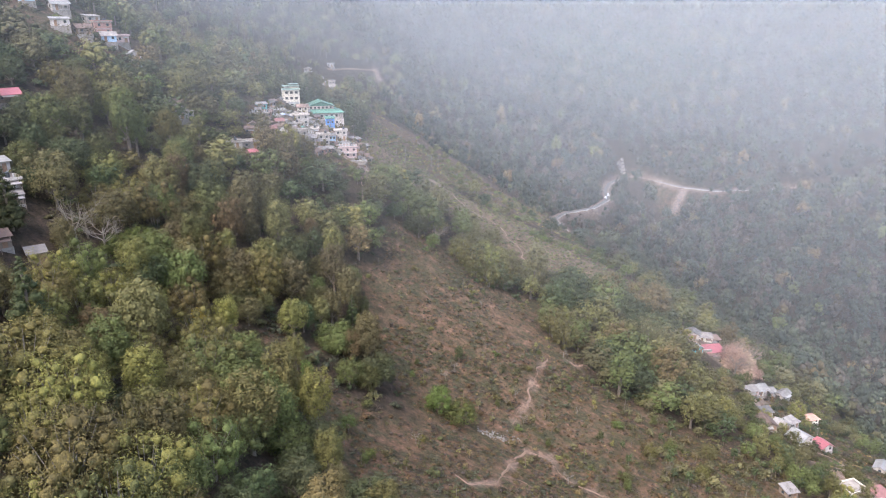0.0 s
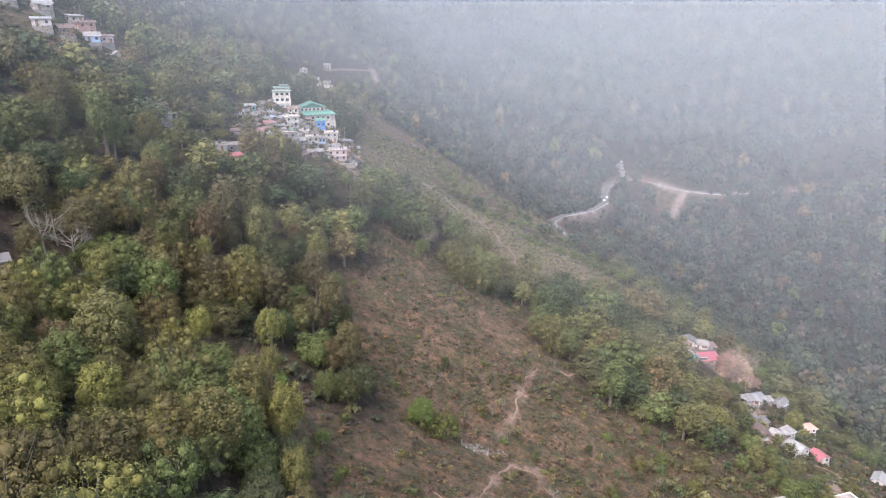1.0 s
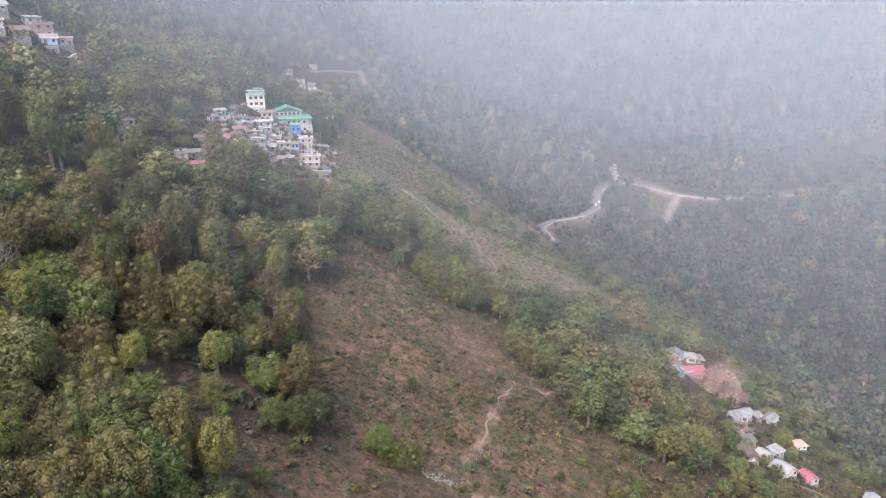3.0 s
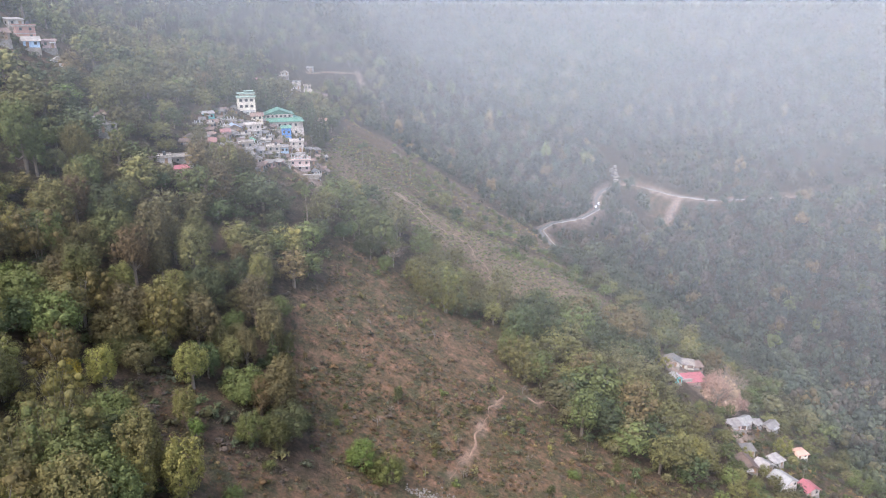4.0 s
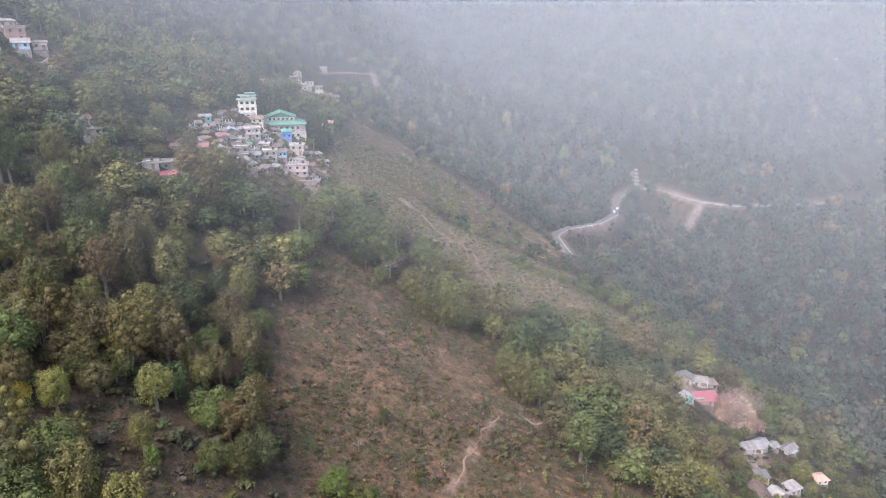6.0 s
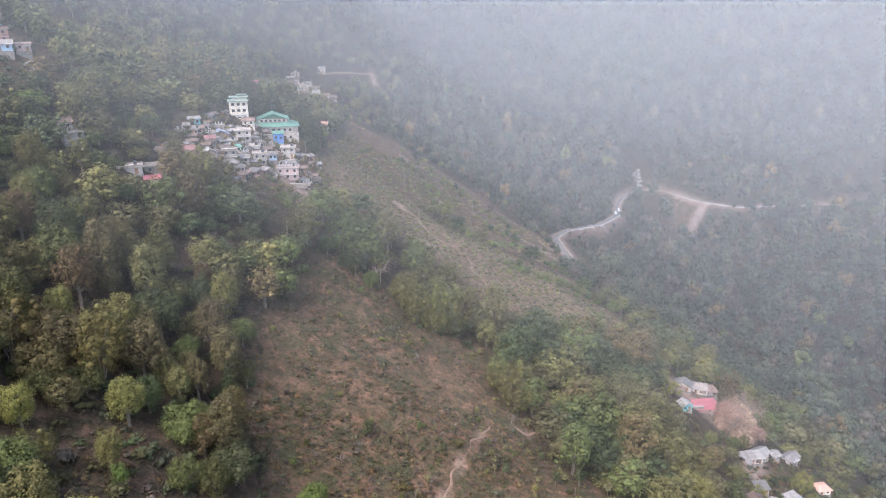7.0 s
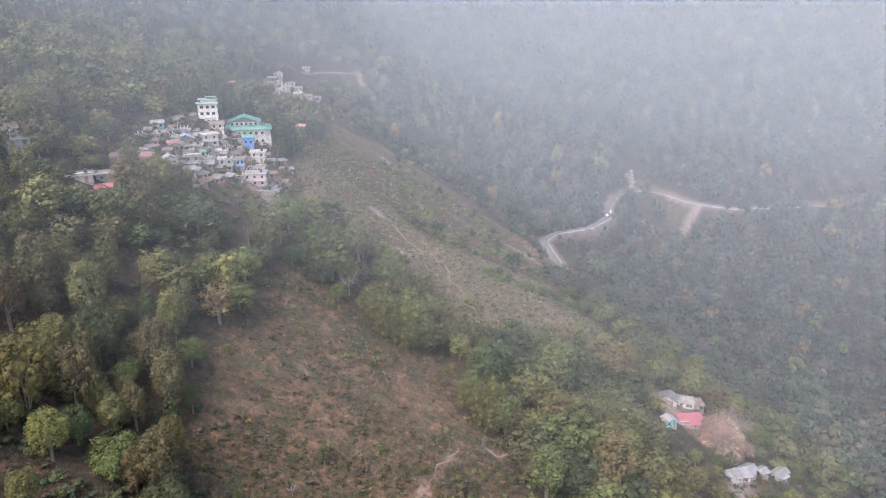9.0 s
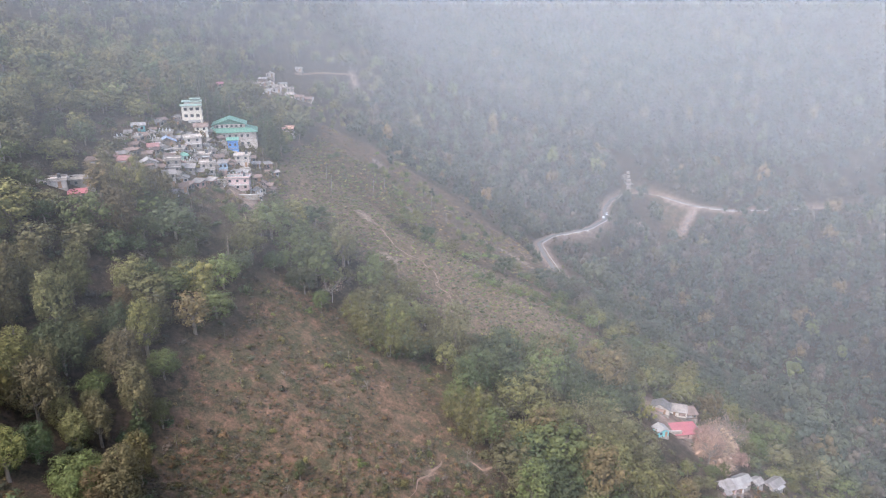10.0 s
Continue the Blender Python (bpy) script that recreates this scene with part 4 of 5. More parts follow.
house(-62, 322, 6.9, 5.0, 2, "flat", "white", "slab", 14, "white two-storey house with a pale flat roof", 19)
house(-55, 299, 9.9, 5.9, 2, "flat", "pink", "white", 14, "pink and white house with bare columns on its roof", 20, pillars=12, balcony=True)
house(-68, 273, 4.1, 4.2, 2, "gable", "grey", "tin", 34, "grey two-storey cottage at the village's foot", 21)
house(-64.5, 274, 4.1, 3.7, 1, "gable", "grey", "rust", 30, "low grey cottage with a rusted tin roof", 22)
house(-66.5, 280, 3.1, 3.4, 1, "gable_y", "white", "tin", 20, "tiny white cottage with a grey roof", 23)
house(-93, 412, 7.5, 5, 1, "flat", "grey", "white", 10, "low grey building with a pale roof among conifers", 24)
house(-69, 402, 6.8, 5, 2, "gable", "white", "orange", 5, "white house with an orange roof behind conifers", 25)
house(-113, 422, 5, 5, 3, "shed", "brick", "red", 10, "tall brick red house in the woods", 26)
house(-87, 241, 8.5, 5, 1, "flat", "grey", "slab", 32, "long grey house with a stained flat roof", 27, lift=-0.6)
house(-82.5, 248, 7.5, 5, 1, "flat", "grey", "slab", 30, "low grey house with a pale flat roof", 28, lift=0.4)
house(-80.5, 242, 5.5, 3.2, 1, "shed", "brick", "red", 32, "low shed with a bright red sheet roof", 29, lift=-0.5)
FILL = ((-86, 320), (-77, 291), (-73, 303), (-70, 308), (-67, 303), (-60, 310), (-77, 283), (-76, 322), (-90, 297), (-84, 277), (-88, 288), (-71, 295), (-61, 289), (-65, 316), (-58, 315), (-86, 260), (-82, 297), (-80, 308), (-86, 299), (-76, 303), (-72, 290), (-69, 281), (-74, 279), (-66, 309), (-62, 300), (-58, 306), (-63, 283), (-78, 270), (-84, 323), (-65, 326))
styles = (("gable", "grey", "tin"), ("shed", "wood", "rust"), ("gable_y", "white", "tin"), ("gable", "wood", "rust"), ("flat", "grey", "slab"), ("shed", "brick", "tin"), ("gable_y", "grey", "rust"))
for i, (x, y) in enumerate(FILL):
    r, wl, tp = styles[i % 7]
    house(x, y, 2.8 + 2.6 * ((i * 0.37) % 1), 2.8 + 1.4 * ((i * 0.61) % 1), 1, r, wl, tp, -25 + 90 * ((i * 0.43) % 1), f"small {wl} village dwelling with a {tp} roof", 40 + i, lift=-0.3, pillars=4 * (r == "flat"))
# the lesser dwellings, sheds and lean-tos that crowd the lanes
lanes = random.Random(5)
crowd = 0
while crowd < 46:
    x, y = lanes.uniform(-95, -46), lanes.uniform(264, 338)
    if inside(VILLAGE, np.array([x]), np.array([y]))[0] < 0.2 or (x > -63 and y < 296) or min(math.hypot(x - hx, y - hy) - 0.62 * hr for hx, hy, hr in HOUSES) < 1.7:
        continue
    r, wl, tp = styles[lanes.randrange(7)]
    house(x, y, lanes.uniform(2.2, 4.2), lanes.uniform(2.2, 3.4), 1, r, wl, tp, lanes.uniform(-10, 60), f"small {wl} village dwelling with a {tp} roof", 230 + crowd, lift=lanes.uniform(-0.4, 0.5), pillars=4 * (r == "flat"))
    crowd += 1
# hamlet beyond the village
for i, (x, y) in enumerate(((-113, 474), (-110, 486), (-109, 501), (-128, 545), (-131, 534), (-122, 553), (-105, 518), (-98, 515), (-104, 556), (-112, 545), (-131, 553), (-118, 492), (-120, 508), (-115, 520), (-101, 504), (-94, 520), (-124, 520), (-108, 530))):
    r, wl, tp = styles[(i * 3) % 7]
    house(x, y, 4.2 + 2.4 * ((i * 0.37) % 1), 4 + (i * 0.61) % 1, 1 + (i % 6 == 0), r, "white" if i % 3 else wl, ("tin", "white", "slab", "rust")[i % 4] if r != "flat" else "slab", 5 + 25 * ((i * 0.43) % 1), f"pale hamlet house with a {'flat' if r == 'flat' else 'sheet'} roof in the haze", 70 + i, group="hamlet houses")
# houses up the hill
for i, (x, y, w, s, r, wl, tp) in enumerate(((-147, 247, 6, 1, "shed", "white", "white"), (-141, 264, 6, 2, "flat", "brick", "sage"), (-147, 268, 5, 1, "shed", "grey", "tin"), (-137, 270, 4.5, 1, "flat", "pink", "slab"), (-154, 260, 6, 1, "gable", "white", "white"), (-129, 262, 4.5, 1, "gable_y", "white", "tin"), (-106, 239, 5, 1, "gable", "grey", "rust"), (-102, 237, 6, 1, "shed", "grey", "tin"), (-161, 252, 5, 1, "gable", "blue", "blue"), (-127, 182, 6, 1, "gable", "wood", "red"), (-138, 262, 5, 1, "gable", "blue", "tin"), (-158, 266, 6, 1, "gable", "grey", "rust"), (-142, 252, 5, 1, "gable", "wood", "rust"))):
    house(x, y, w, 5, s, r, wl, tp, 35 + 20 * ((i * 0.4) % 1), f"{wl.replace('_', ' ')} house with a {tp} roof up the wooded hill", 110 + i, lift=0.8, group="houses up the hill")
house(-107, 146, 8, 5.5, 1, "flat", "white", "slab", 50, "long white house with a roof terrace among trees", 130, lift=0.0, pillars=6)
house(-112, 152, 6, 5, 1, "shed", "grey", "white", 50, "grey house with a greenish white sheet roof", 131)
house(-103, 144, 3.2, 3.2, 1, "shed", "wood", "tin", 45, "small shed with a pale tin roof", 132)
house(-97, 127, 6, 4.5, 1, "shed", "wood", "rust", 45, "low boarded house with a brown corrugated roof", 133)
house(-91, 130, 4, 4, 1, "shed", "wood", "tin", 40, "small hut with a grey sheet roof", 134)
# houses down the spur
for i, (x, y, w, d, s, r, wl, tp, rz, words) in enumerate((
    (110, 299, 7.5, 5, 1, "gable_y", "grey", "tin", -20, "long grey cottage with a pale tin roof on the spur"),
    (118, 303, 7, 5, 1, "shed", "cream", "slab", -10, "low cottage with a sandy flat roof on the spur"),
    (122, 305, 8, 5, 1, "shed", "wood", "rust", 10, "brown shed with a rusty roof beside the cottages"),
    (117, 289, 10.5, 7, 1, "shed", "pink", "red", 12, "house with a broad faded red sheet roof"),
    (106, 280, 4.8, 4.2, 1, "gable_y", "teal", "white", 20, "small teal cabin with a pale green-white roof"),
    (138, 281, 6, 4.5, 1, "gable", "white", "white", 30, "long white house with a pale sheet roof"),
    (146, 287, 4.5, 4, 1, "gable", "grey", "tin", 34, "grey cottage with a tin roof"),
    (156, 294, 8, 4.5, 1, "gable", "white", "tin", 38, "long white-walled shed with a dark tin roof"),
    (128, 268, 6, 4.5, 1, "shed", "pink", "tin", 20, "pinkish cottage on the slope"),
    (133, 273, 5, 4.5, 1, "shed", "white", "white", 10, "white hut with a pale roof"),
    (121, 236, 5.5, 8, 1, "gable_y", "wood", "rust", 8, "long low house with a rusty pinkish roof"),
    (127, 250, 5, 4, 1, "shed", "grey", "tin", 10, "grey hut on the slope"),
    (134, 234, 8.5, 7, 1, "gable_y", "white", "white", 32, "white house with a broad pale roof"),
    (129, 240, 7, 5, 1, "gable_y", "grey", "tin", 32, "grey annex with a tin roof"),
    (146, 238, 6.5, 5.5, 1, "gable_y", "white", "red", 20, "white cottage with a bright red roof"),
    (176, 244, 7, 5, 1, "gable", "white", "white", 50, "white cottage with a pale roof at the valley's edge"),
    (166, 284, 6, 5, 1, "hip", "cream", "orange", 15, "small cream cottage with an orange roof among trees"),
    (102, 178, 4.4, 4, 1, "shed", "wood", "tin", 15, "small shed with a ribbed tin roof"),
    (134, 197, 8, 6, 1, "flat", "cream", "slab", 20, "cream house with a flat roof on a terrace"),
    (146, 200, 6, 5, 1, "shed", "pink", "maroon", 20, "cottage with a pinkish sheet roof on a terrace"),
    (141, 255, 6, 4.5, 1, "shed", "white", "tin", 30, "white hut with a tin roof"),
)):
    house(x, y, w * 0.9, d * 0.92, s, r, wl, tp, rz, words, 150 + i, lift=0.2, group="houses down the spur")
house(355, 758, 7, 5, 1, "gable", "white", "white", 0, "lone white house high on the far valley side", 190, group="far houses")
house(-118, 582, 5, 4, 1, "gable", "white", "white", 0, "lone white hut beside the far road", 191, group="far houses")


# ---- on the road ----
def car(s, side, colour):
    """A parked car on the road, at a way along it."""
    seg = np.r_[0, np.cumsum(np.hypot(*np.diff(ROAD, axis=0).T))]
    x, y = (float(np.interp(s, seg, ROAD[:, j])) for j in (0, 1))
    x2, y2 = (float(np.interp(s + 3, seg, ROAD[:, j])) for j in (0, 1))
    a = math.atan2(y2 - y, x2 - x)
    x, y = x - math.sin(a) * side, y + math.cos(a) * side
    root = thing("car", pose(x, y, h(x, y) + 0.27, 0, 0, math.degrees(a)), "small white car standing on the hill road", "car", "cars on the road")
    bm = one_box(0, 0, 0.3, 4.0, 1.7, 0.65, bevel=0.12)
    box(bm, -0.2, 0, 0.93, 2.2, 1.5, 0.55, bevel=0.16)
    part("body", bm, colour, root)
    bm = one_box(-0.2, 0, 1.0, 2.24, 1.54, 0.36, bevel=0.05)
    part("glazing", bm, PANE, root)
    for wx in (-1.25, 1.25):
        for wy in (-0.78, 0.78):
            bm = bmesh.new()
            bmesh.ops.create_cone(bm, cap_ends=True, segments=12, radius1=0.32, radius2=0.32, depth=0.2, matrix=Matrix.Translation((wx, wy, 0.32)) @ Matrix.Rotation(radians(90), 4, "X"))
            part("wheel", bm, PANE, root)
    return root


CARPAINT = plain("white_car_paint", (0.5, 0.5, 0.5), 0.3, spec=0.5, wear=0.08)
car(158, 1.5, CARPAINT)
car(168, -1.5, CARPAINT)
STONE = plain("pale_boulder", (0.095, 0.085, 0.074), 0.95, scale=0.8, wear=0.4)


def boulders(name, line, wide, n, size, seed, label):
    rng = np.random.RandomState(seed)
    base = bmesh.new()
    bmesh.ops.create_icosphere(base, subdivisions=1, radius=1.0)
    bv = np.array([v.co[:] for v in base.verts])
    bf = np.array([[v.index for v in f.verts] for f in base.faces])
    base.free()
    line = np.asarray(line, float)
    out = []
    for i in range(n):
        q = rng.random() * (len(line) - 1)
        k = min(int(q), len(line) - 2)
        x, y = line[k] + (line[k + 1] - line[k]) * (q - k) + rng.normal(0, wide, 2)
        s = size * rng.uniform(0.4, 1.4)
        out.append((bv * rng.uniform(0.6, 1.2, 3) * (1 + rng.normal(0, 0.14, (len(bv), 1))) * s + (x, y, h(x, y) + 0.1 * s), bf))
    me = mesh_of(name, *join(out))
    me.materials.append(STONE)
    return tagged(new(name, me), label, "boulders", kind="stuff")


boulders("boulders", ((157, 616), (163, 603), (171, 588), (176, 578)), 1.6, 110, 0.9, 4, "pale boulders strewn down the stream gully")
boulders("boulders", ((153, 676), (156, 666)), 2.2, 36, 1.2, 5, "pale rocks in the stream above the road")
boulders("boulders", ((5, 160), (10, 161), (15, 164)), 1.0, 120, 0.26, 6, "pale stones heaped on the russet slope")
boulders("boulders", ((201, 618), (194, 610), (187, 601)), 1.8, 50, 0.6, 7, "loose pale rubble on the landslip")
bm = bmesh.new()
for i in range(5):
    box(bm, 155, 668 + i * 2.4, h(155, 668 + i * 2.4) - 1.6, 5 - i * 0.5, 2.8, 2.3, 0.1, bevel=0.1)
me = bpy.data.meshes.new("check_dam")
bm.to_mesh(me)
bm.free()
me.materials.append(MASONRY)
tagged(new("check_dam", me), "stepped pale concrete check dam in the gully", "dam", kind="structure")

# ---- planting ----
SPECIAL = (("round", "fresh", -7, 160, 1.0), ("low", "fresh", -1, 159, 1.35), ("tall", "bluish", -2, 194, 0.55), ("round", "yellow", -62, 140, 0.6), ("conifer", "dark", -74, 101, 1.15), ("tall", "green", -32, 188, 0.75), ("tall", "fresh", -38, 141, 0.55), ("tall", "green", 45, 154, 0.45), ("round", "grey", -80, 193, 1.15), ("conifer", "dark", -24, 262, 0.8), ("round", "bluish", -20, 262, 1.15), ("bare", "dry", -12, 266, 0.95), ("round", "green", -14, 260, 0.8), ("round", "dark", -30, 262, 0.9))
for i, (kind, tint, x, y, s) in enumerate(SPECIAL):
    plant(kind, tint, x, y, s, i * 1.7, i % 3)
HOUSES.extend(((132, 291, 13), (112, 280, 8), (110, 291, 7), (114, 297, 6), (104, 274, 5)))
HOUSES.extend(((-112, 508, 8), (-106, 494, 8), (-114, 476, 7), (-101, 508, 8), (-122, 530, 7), (-61, 347, 12), (-90, 330, 6), (-52, 344, 8)))
HOUSES.extend(((-60, 135, 5), (-74, 101, 6), (-101, 141, 6), (-96, 135, 5), (-89, 124, 6), (-84, 119, 3)))
HOUSES.extend(((-56, 126, 5), (-81, 236, 3), (-77, 242, 3), (-47, 291, 5)))
# the bamboo grove in the hedge, and other clumps of bamboo
for i, (x, y, s) in enumerate(((2, 259, 1.45), (7, 262, 1.5), (12, 264, 1.4), (-3, 262, 1.2), (16, 262, 1.3), (9, 257, 1.1), (34, 240, 1.4), (38, 244, 1.35), (39, 236, 1.2), (-66, 262, 1.1), (-62, 256, 0.9), (-78, 112, 1.2), (-74, 104, 1.1), (-82, 120, 1.1), (-70, 96, 1.0), (-66, 90, 0.9), (150, 268, 1.0), (170, 338, 1.1), (176, 340, 1.0), (96, 300, 1.0), (101, 308, 0.9), (111, 330, 0.9), (-58, 128, 1.2), (-70, 253, 1.5), (-74, 250, 1.3), (-66, 256, 1.3), (-64, 140, 1.1), (-52, 108, 1.1), (-46, 96, 1.0), (-58, 84, 1.2), (-68, 128, 1.15))):
    plant("bamboo", "olive" if i < 9 or i % 3 == 0 else "ochre", x, y, s, i * 2.1, i % 3, group="bamboo clumps")
for i, (x, y, s) in enumerate(((-66, 359, 1.25), (-62, 354, 1.35), (-59, 347, 1.05), (-92, 352, 1.1), (-97, 346, 1.0), (-86, 358, 1.1), (-102, 338, 1.0), (-79, 362, 1.0), (-107, 344, 1.1), (-94, 358, 1.25), (-100, 352, 1.2), (-89, 352, 1.2), (-104, 360, 1.2), (-82, 360, 1.15), (-58, 357, 1.1), (-57, 346, 0.7), (-112, 352, 1.1), (-96, 366, 1.2), (136, 330, 0.75), (-98, 134, 1.0), (-34, 182, 0.72), (-30, 170, 0.6))):
    plant("conifer", "dark", x, y, s, i, i % 3, group="conifers")
rng = np.random.RandomState(31)
for i in range(34):
    q = rng.uniform(-1, 1)
    x, y = 132 + 10 * q + rng.uniform(-4, 4), 291 + 12 * q + rng.uniform(-5, 5)
    plant(("bare", "low", "bare", "round")[i % 4], "dry", x, y, rng.uniform(1.0, 1.5), i * 1.3, i % 3, group="leafless trees by the houses")
for i, (x, y) in enumerate(((4, 260), (8, 261), (12, 263), (0, 260), (7, 265), (35, 242), (38, 239))):
    plant("round", "ochre", x, y, 0.8 + 0.05 * (i % 4), i * 1.9, i % 3)
X, Y, rng = scatter(-140, 30, 40, 215, 7.3, 3)
ok = free(X, Y, rng)
X, Y = X[ok], Y[ok]
order = np.argsort(np.hypot(X + 30, Y - 122))
near_rows, mid_rows = [], []
for i, (j, k) in enumerate(zip(order, groves(X[order], Y[order], pick_kinds(rng, len(order)), rng, 0.35))):
    s, t, tall = rng.uniform(0.8, 1.0) * (1.0 + 0.75 * rng.random() ** 1.5), rng.uniform(0, 6.28), rng.uniform(0.8, 1.15)
    if X[j] < -38 and Y[j] < 140 and rng.random() < 0.42:
        k = ("bamboo", ("ochre", "olive", "green", "olive")[i % 4])
    if k[0] == "bare" and i < 90:
        k = ("low", ("grey", "russet", "ochre")[i % 3])
    if i < 290:
        plant(k[0], k[1], X[j], Y[j], s, t, i % 3, tall)
    else:
        mid_rows.append((k[0], k[1], X[j], Y[j], h(X[j], Y[j]) - 0.3, s, t, tall))
X, Y, rng = scatter(-300, 200, 215, 440, 7.6, 5)
ok = free(X, Y, rng)
X, Y = X[ok], Y[ok]
Z = height(X, Y)
far_rows = []
for x, y, z, k in zip(X, Y, Z, groves(X, Y, pick_kinds(rng, len(X)), rng)):
    row = (k[0], k[1], x, y, z - 0.4, rng.uniform(0.9, 1.15) * (1.0 + 0.8 * rng.random() ** 1.6), rng.uniform(0, 6.28), rng.uniform(0.65, 0.95))
    if max(inside(VILLAGE, x, y), inside(SCRUB, x, y), inside(HILLTOP, x, y)) > -0.3:
        row = (*row[:5], row[5] * 0.32, *row[6:])
    elif 28 < x <= 94 and 190 < y < 300:
        row = (*row[:5], row[5] * 1.3, *row[6:])
        if row[1] in ("ochre", "fresh"):
            row = (row[0], ("olive", "dark", "grey")[int(x) % 3], *row[2:])
    elif x > 94 and 176 < y < 312:
        row = (*row[:5], row[5] * (0.62 if x > 104 else 0.8), *row[6:])
    elif -104 < x < -38 and 258 < y < 302:
        row = (*row[:5], row[5] * 0.55, *row[6:])
    elif x > -62 and y > 395:
        row = (*row[:5], row[5] * 0.45, *row[6:])
    if row[1] == "ochre" and rng.random() < 0.45:
        row = (row[0], "olive", *row[2:])
    # some greens from the village back go paler: haze put into the leaf colour
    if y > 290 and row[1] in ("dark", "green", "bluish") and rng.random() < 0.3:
        row = (row[0], "hazed", *row[2:])
    # beyond the rim: darker tints with the blue of distance haze in their colour
    if x > 60 and y > 354:
        row = (row[0], ("pine", "fern", "twig", "pine", "deep")[int(7 * x + y) % 5], *row[2:])
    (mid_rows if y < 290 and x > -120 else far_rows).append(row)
X, Y, rng = scatter(32, 190, 110, 215, 6.6, 6)
ok = free(X, Y, rng) & (X > 98)
mid_rows += [(k[0], k[1], x, y, h(x, y) - 0.3, rng.uniform(0.5, 0.95), rng.uniform(0, 6.28), 1.0) for x, y, k in zip(X[ok], Y[ok], pick_kinds(rng, ok.sum()))]
X, Y, rng = scatter(-440, -62, 440, 640, 8.0, 8)
ok = free(X, Y, rng)
X, Y = X[ok], Y[ok]
Z = height(X, Y)
far_rows += [(k[0], k[1], x, y, z - 0.4, rng.uniform(0.9, 1.5) * (0.4 if x > -142 and y < 565 else 1), rng.uniform(0, 6.28), 1.0) for x, y, z, k in zip(X, Y, Z, pick_kinds(rng, len(X)))]
plant_mass("forest", [r for r in mid_rows if r[3] < 205 and r[2] < 30], 1300, 0.24, 20, "mixed green and olive forest on the hillside", "forest")
plant_mass("forest", [r for r in mid_rows if r[3] >= 205 or r[2] >= 30], 1000, 0.27, 20, "olive and grey-green forest along the spur", "forest")
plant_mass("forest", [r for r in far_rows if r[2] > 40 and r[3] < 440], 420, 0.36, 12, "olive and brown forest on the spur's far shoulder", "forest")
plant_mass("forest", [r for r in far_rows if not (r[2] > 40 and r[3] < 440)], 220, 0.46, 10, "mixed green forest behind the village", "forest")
FAR_KINDS = (("far", "pine", 12), ("far", "deep", 12), ("far", "fern", 9), ("far", "twig", 9), ("far", "grey", 1), ("far", "russet", 2), ("far", "green", 1))
X, Y, rng = scatter(-420, 640, 440, 780, 7.4, 9)
ok = free(X, Y, rng) & ((X > -62) | (Y > 640)) & (X < 60 + 0.62 * Y) & (X > -40 - 0.36 * Y)
X2, Y2, _ = scatter(190, 420, 330, 440, 7.0, 10)
X3, Y3, _ = scatter(-420, 720, 780, 1100, 11, 11)
X, Y = np.r_[X[ok], X2, X3], np.r_[Y[ok], Y2, Y3]
Z = height(X, Y)
low = 1 - 0.6 * ((along(ROAD - (0.0, 10.0), X, Y)[0] < 10) & ((X < 236) | (X > 284)))
rows = [(k[0], k[1], x, y, z - 0.5, r * rng.uniform(1.3, 2.0) * (1.5 if y > 780 else 1) * (0.5 if -70 < x < 100 and y < 520 else 1), rng.uniform(0, 6.28), rng.uniform(0.85, 1.3)) for x, y, z, r, k in zip(X, Y, Z, low, pick_kinds(rng, len(X), FAR_KINDS))]
plant_mass("forest", rows, 64, 0.66, 4, "hazy green forest on the far valley side", "forest", trunks=False, leaf=FAR_LEAF)
X, Y, rng = scatter(-900, 1500, 1100, 2500, 42, 12)
Z = height(X, Y)
rows = [("bush", "bluish", x, y, z - 1, rng.uniform(12, 20), rng.uniform(0, 6.28), 0.8) for x, y, z in zip(X, Y, Z)]
plant_mass("forest", rows, 12, 0.3, 2, "dim forest high on the far mountain", "forest", trunks=False, leaf=FAR_LEAF)

# tea bushes and scrub
rng = np.random.RandomState(13)
U, V = np.meshgrid(np.arange(-110, 110, 1.35), np.arange(-110, 110, 2.1))
U, V = U.ravel() + rng.uniform(-0.4, 0.4, U.size), V.ravel() + rng.uniform(-0.3, 0.3, U.size) + 1.2 * np.sin(U.ravel() / 9)
X, Y = 15 + 0.94 * U + 0.34 * V, 350 - 0.34 * U + 0.94 * V
upper = (inside(SCRUB, X, Y) > 0) & (X < 6) & (Y < 428)
ok = ((inside(TEA, X, Y) > 0) | upper) & (rng.random(X.size) < 0.84 - 0.3 * (np.sin(X / 8 + Y / 13) > 0.6))
for line in TRAILS[:2]:
    ok &= along(np.array(line, float), X, Y)[0] > 1.2
for bx, by, br in ((0, 312, 4), (-17, 342, 3.5), (-2, 389, 4)):
    ok &= np.hypot(X - bx, Y - by) > br
X, Y = X[ok], Y[ok]
Z = height(X, Y)
tea = [("tea", ("heath", "moss", "olive", "fern", "moss", "green", "twig")[rng.randint(7)], x, y, z - 0.25, rng.uniform(0.7, 1.15) * (1.5 if rng.random() < 0.02 else 1), rng.uniform(0, 6.28), 0.75) for x, y, z in zip(X, Y, Z)]
plant_mass("tea_bushes", tea, 5, 0.3, 1, "clipped green tea bushes in rows across the slope", "tea bushes", trunks=False, cast=(1.2, 1.2, 1.15))
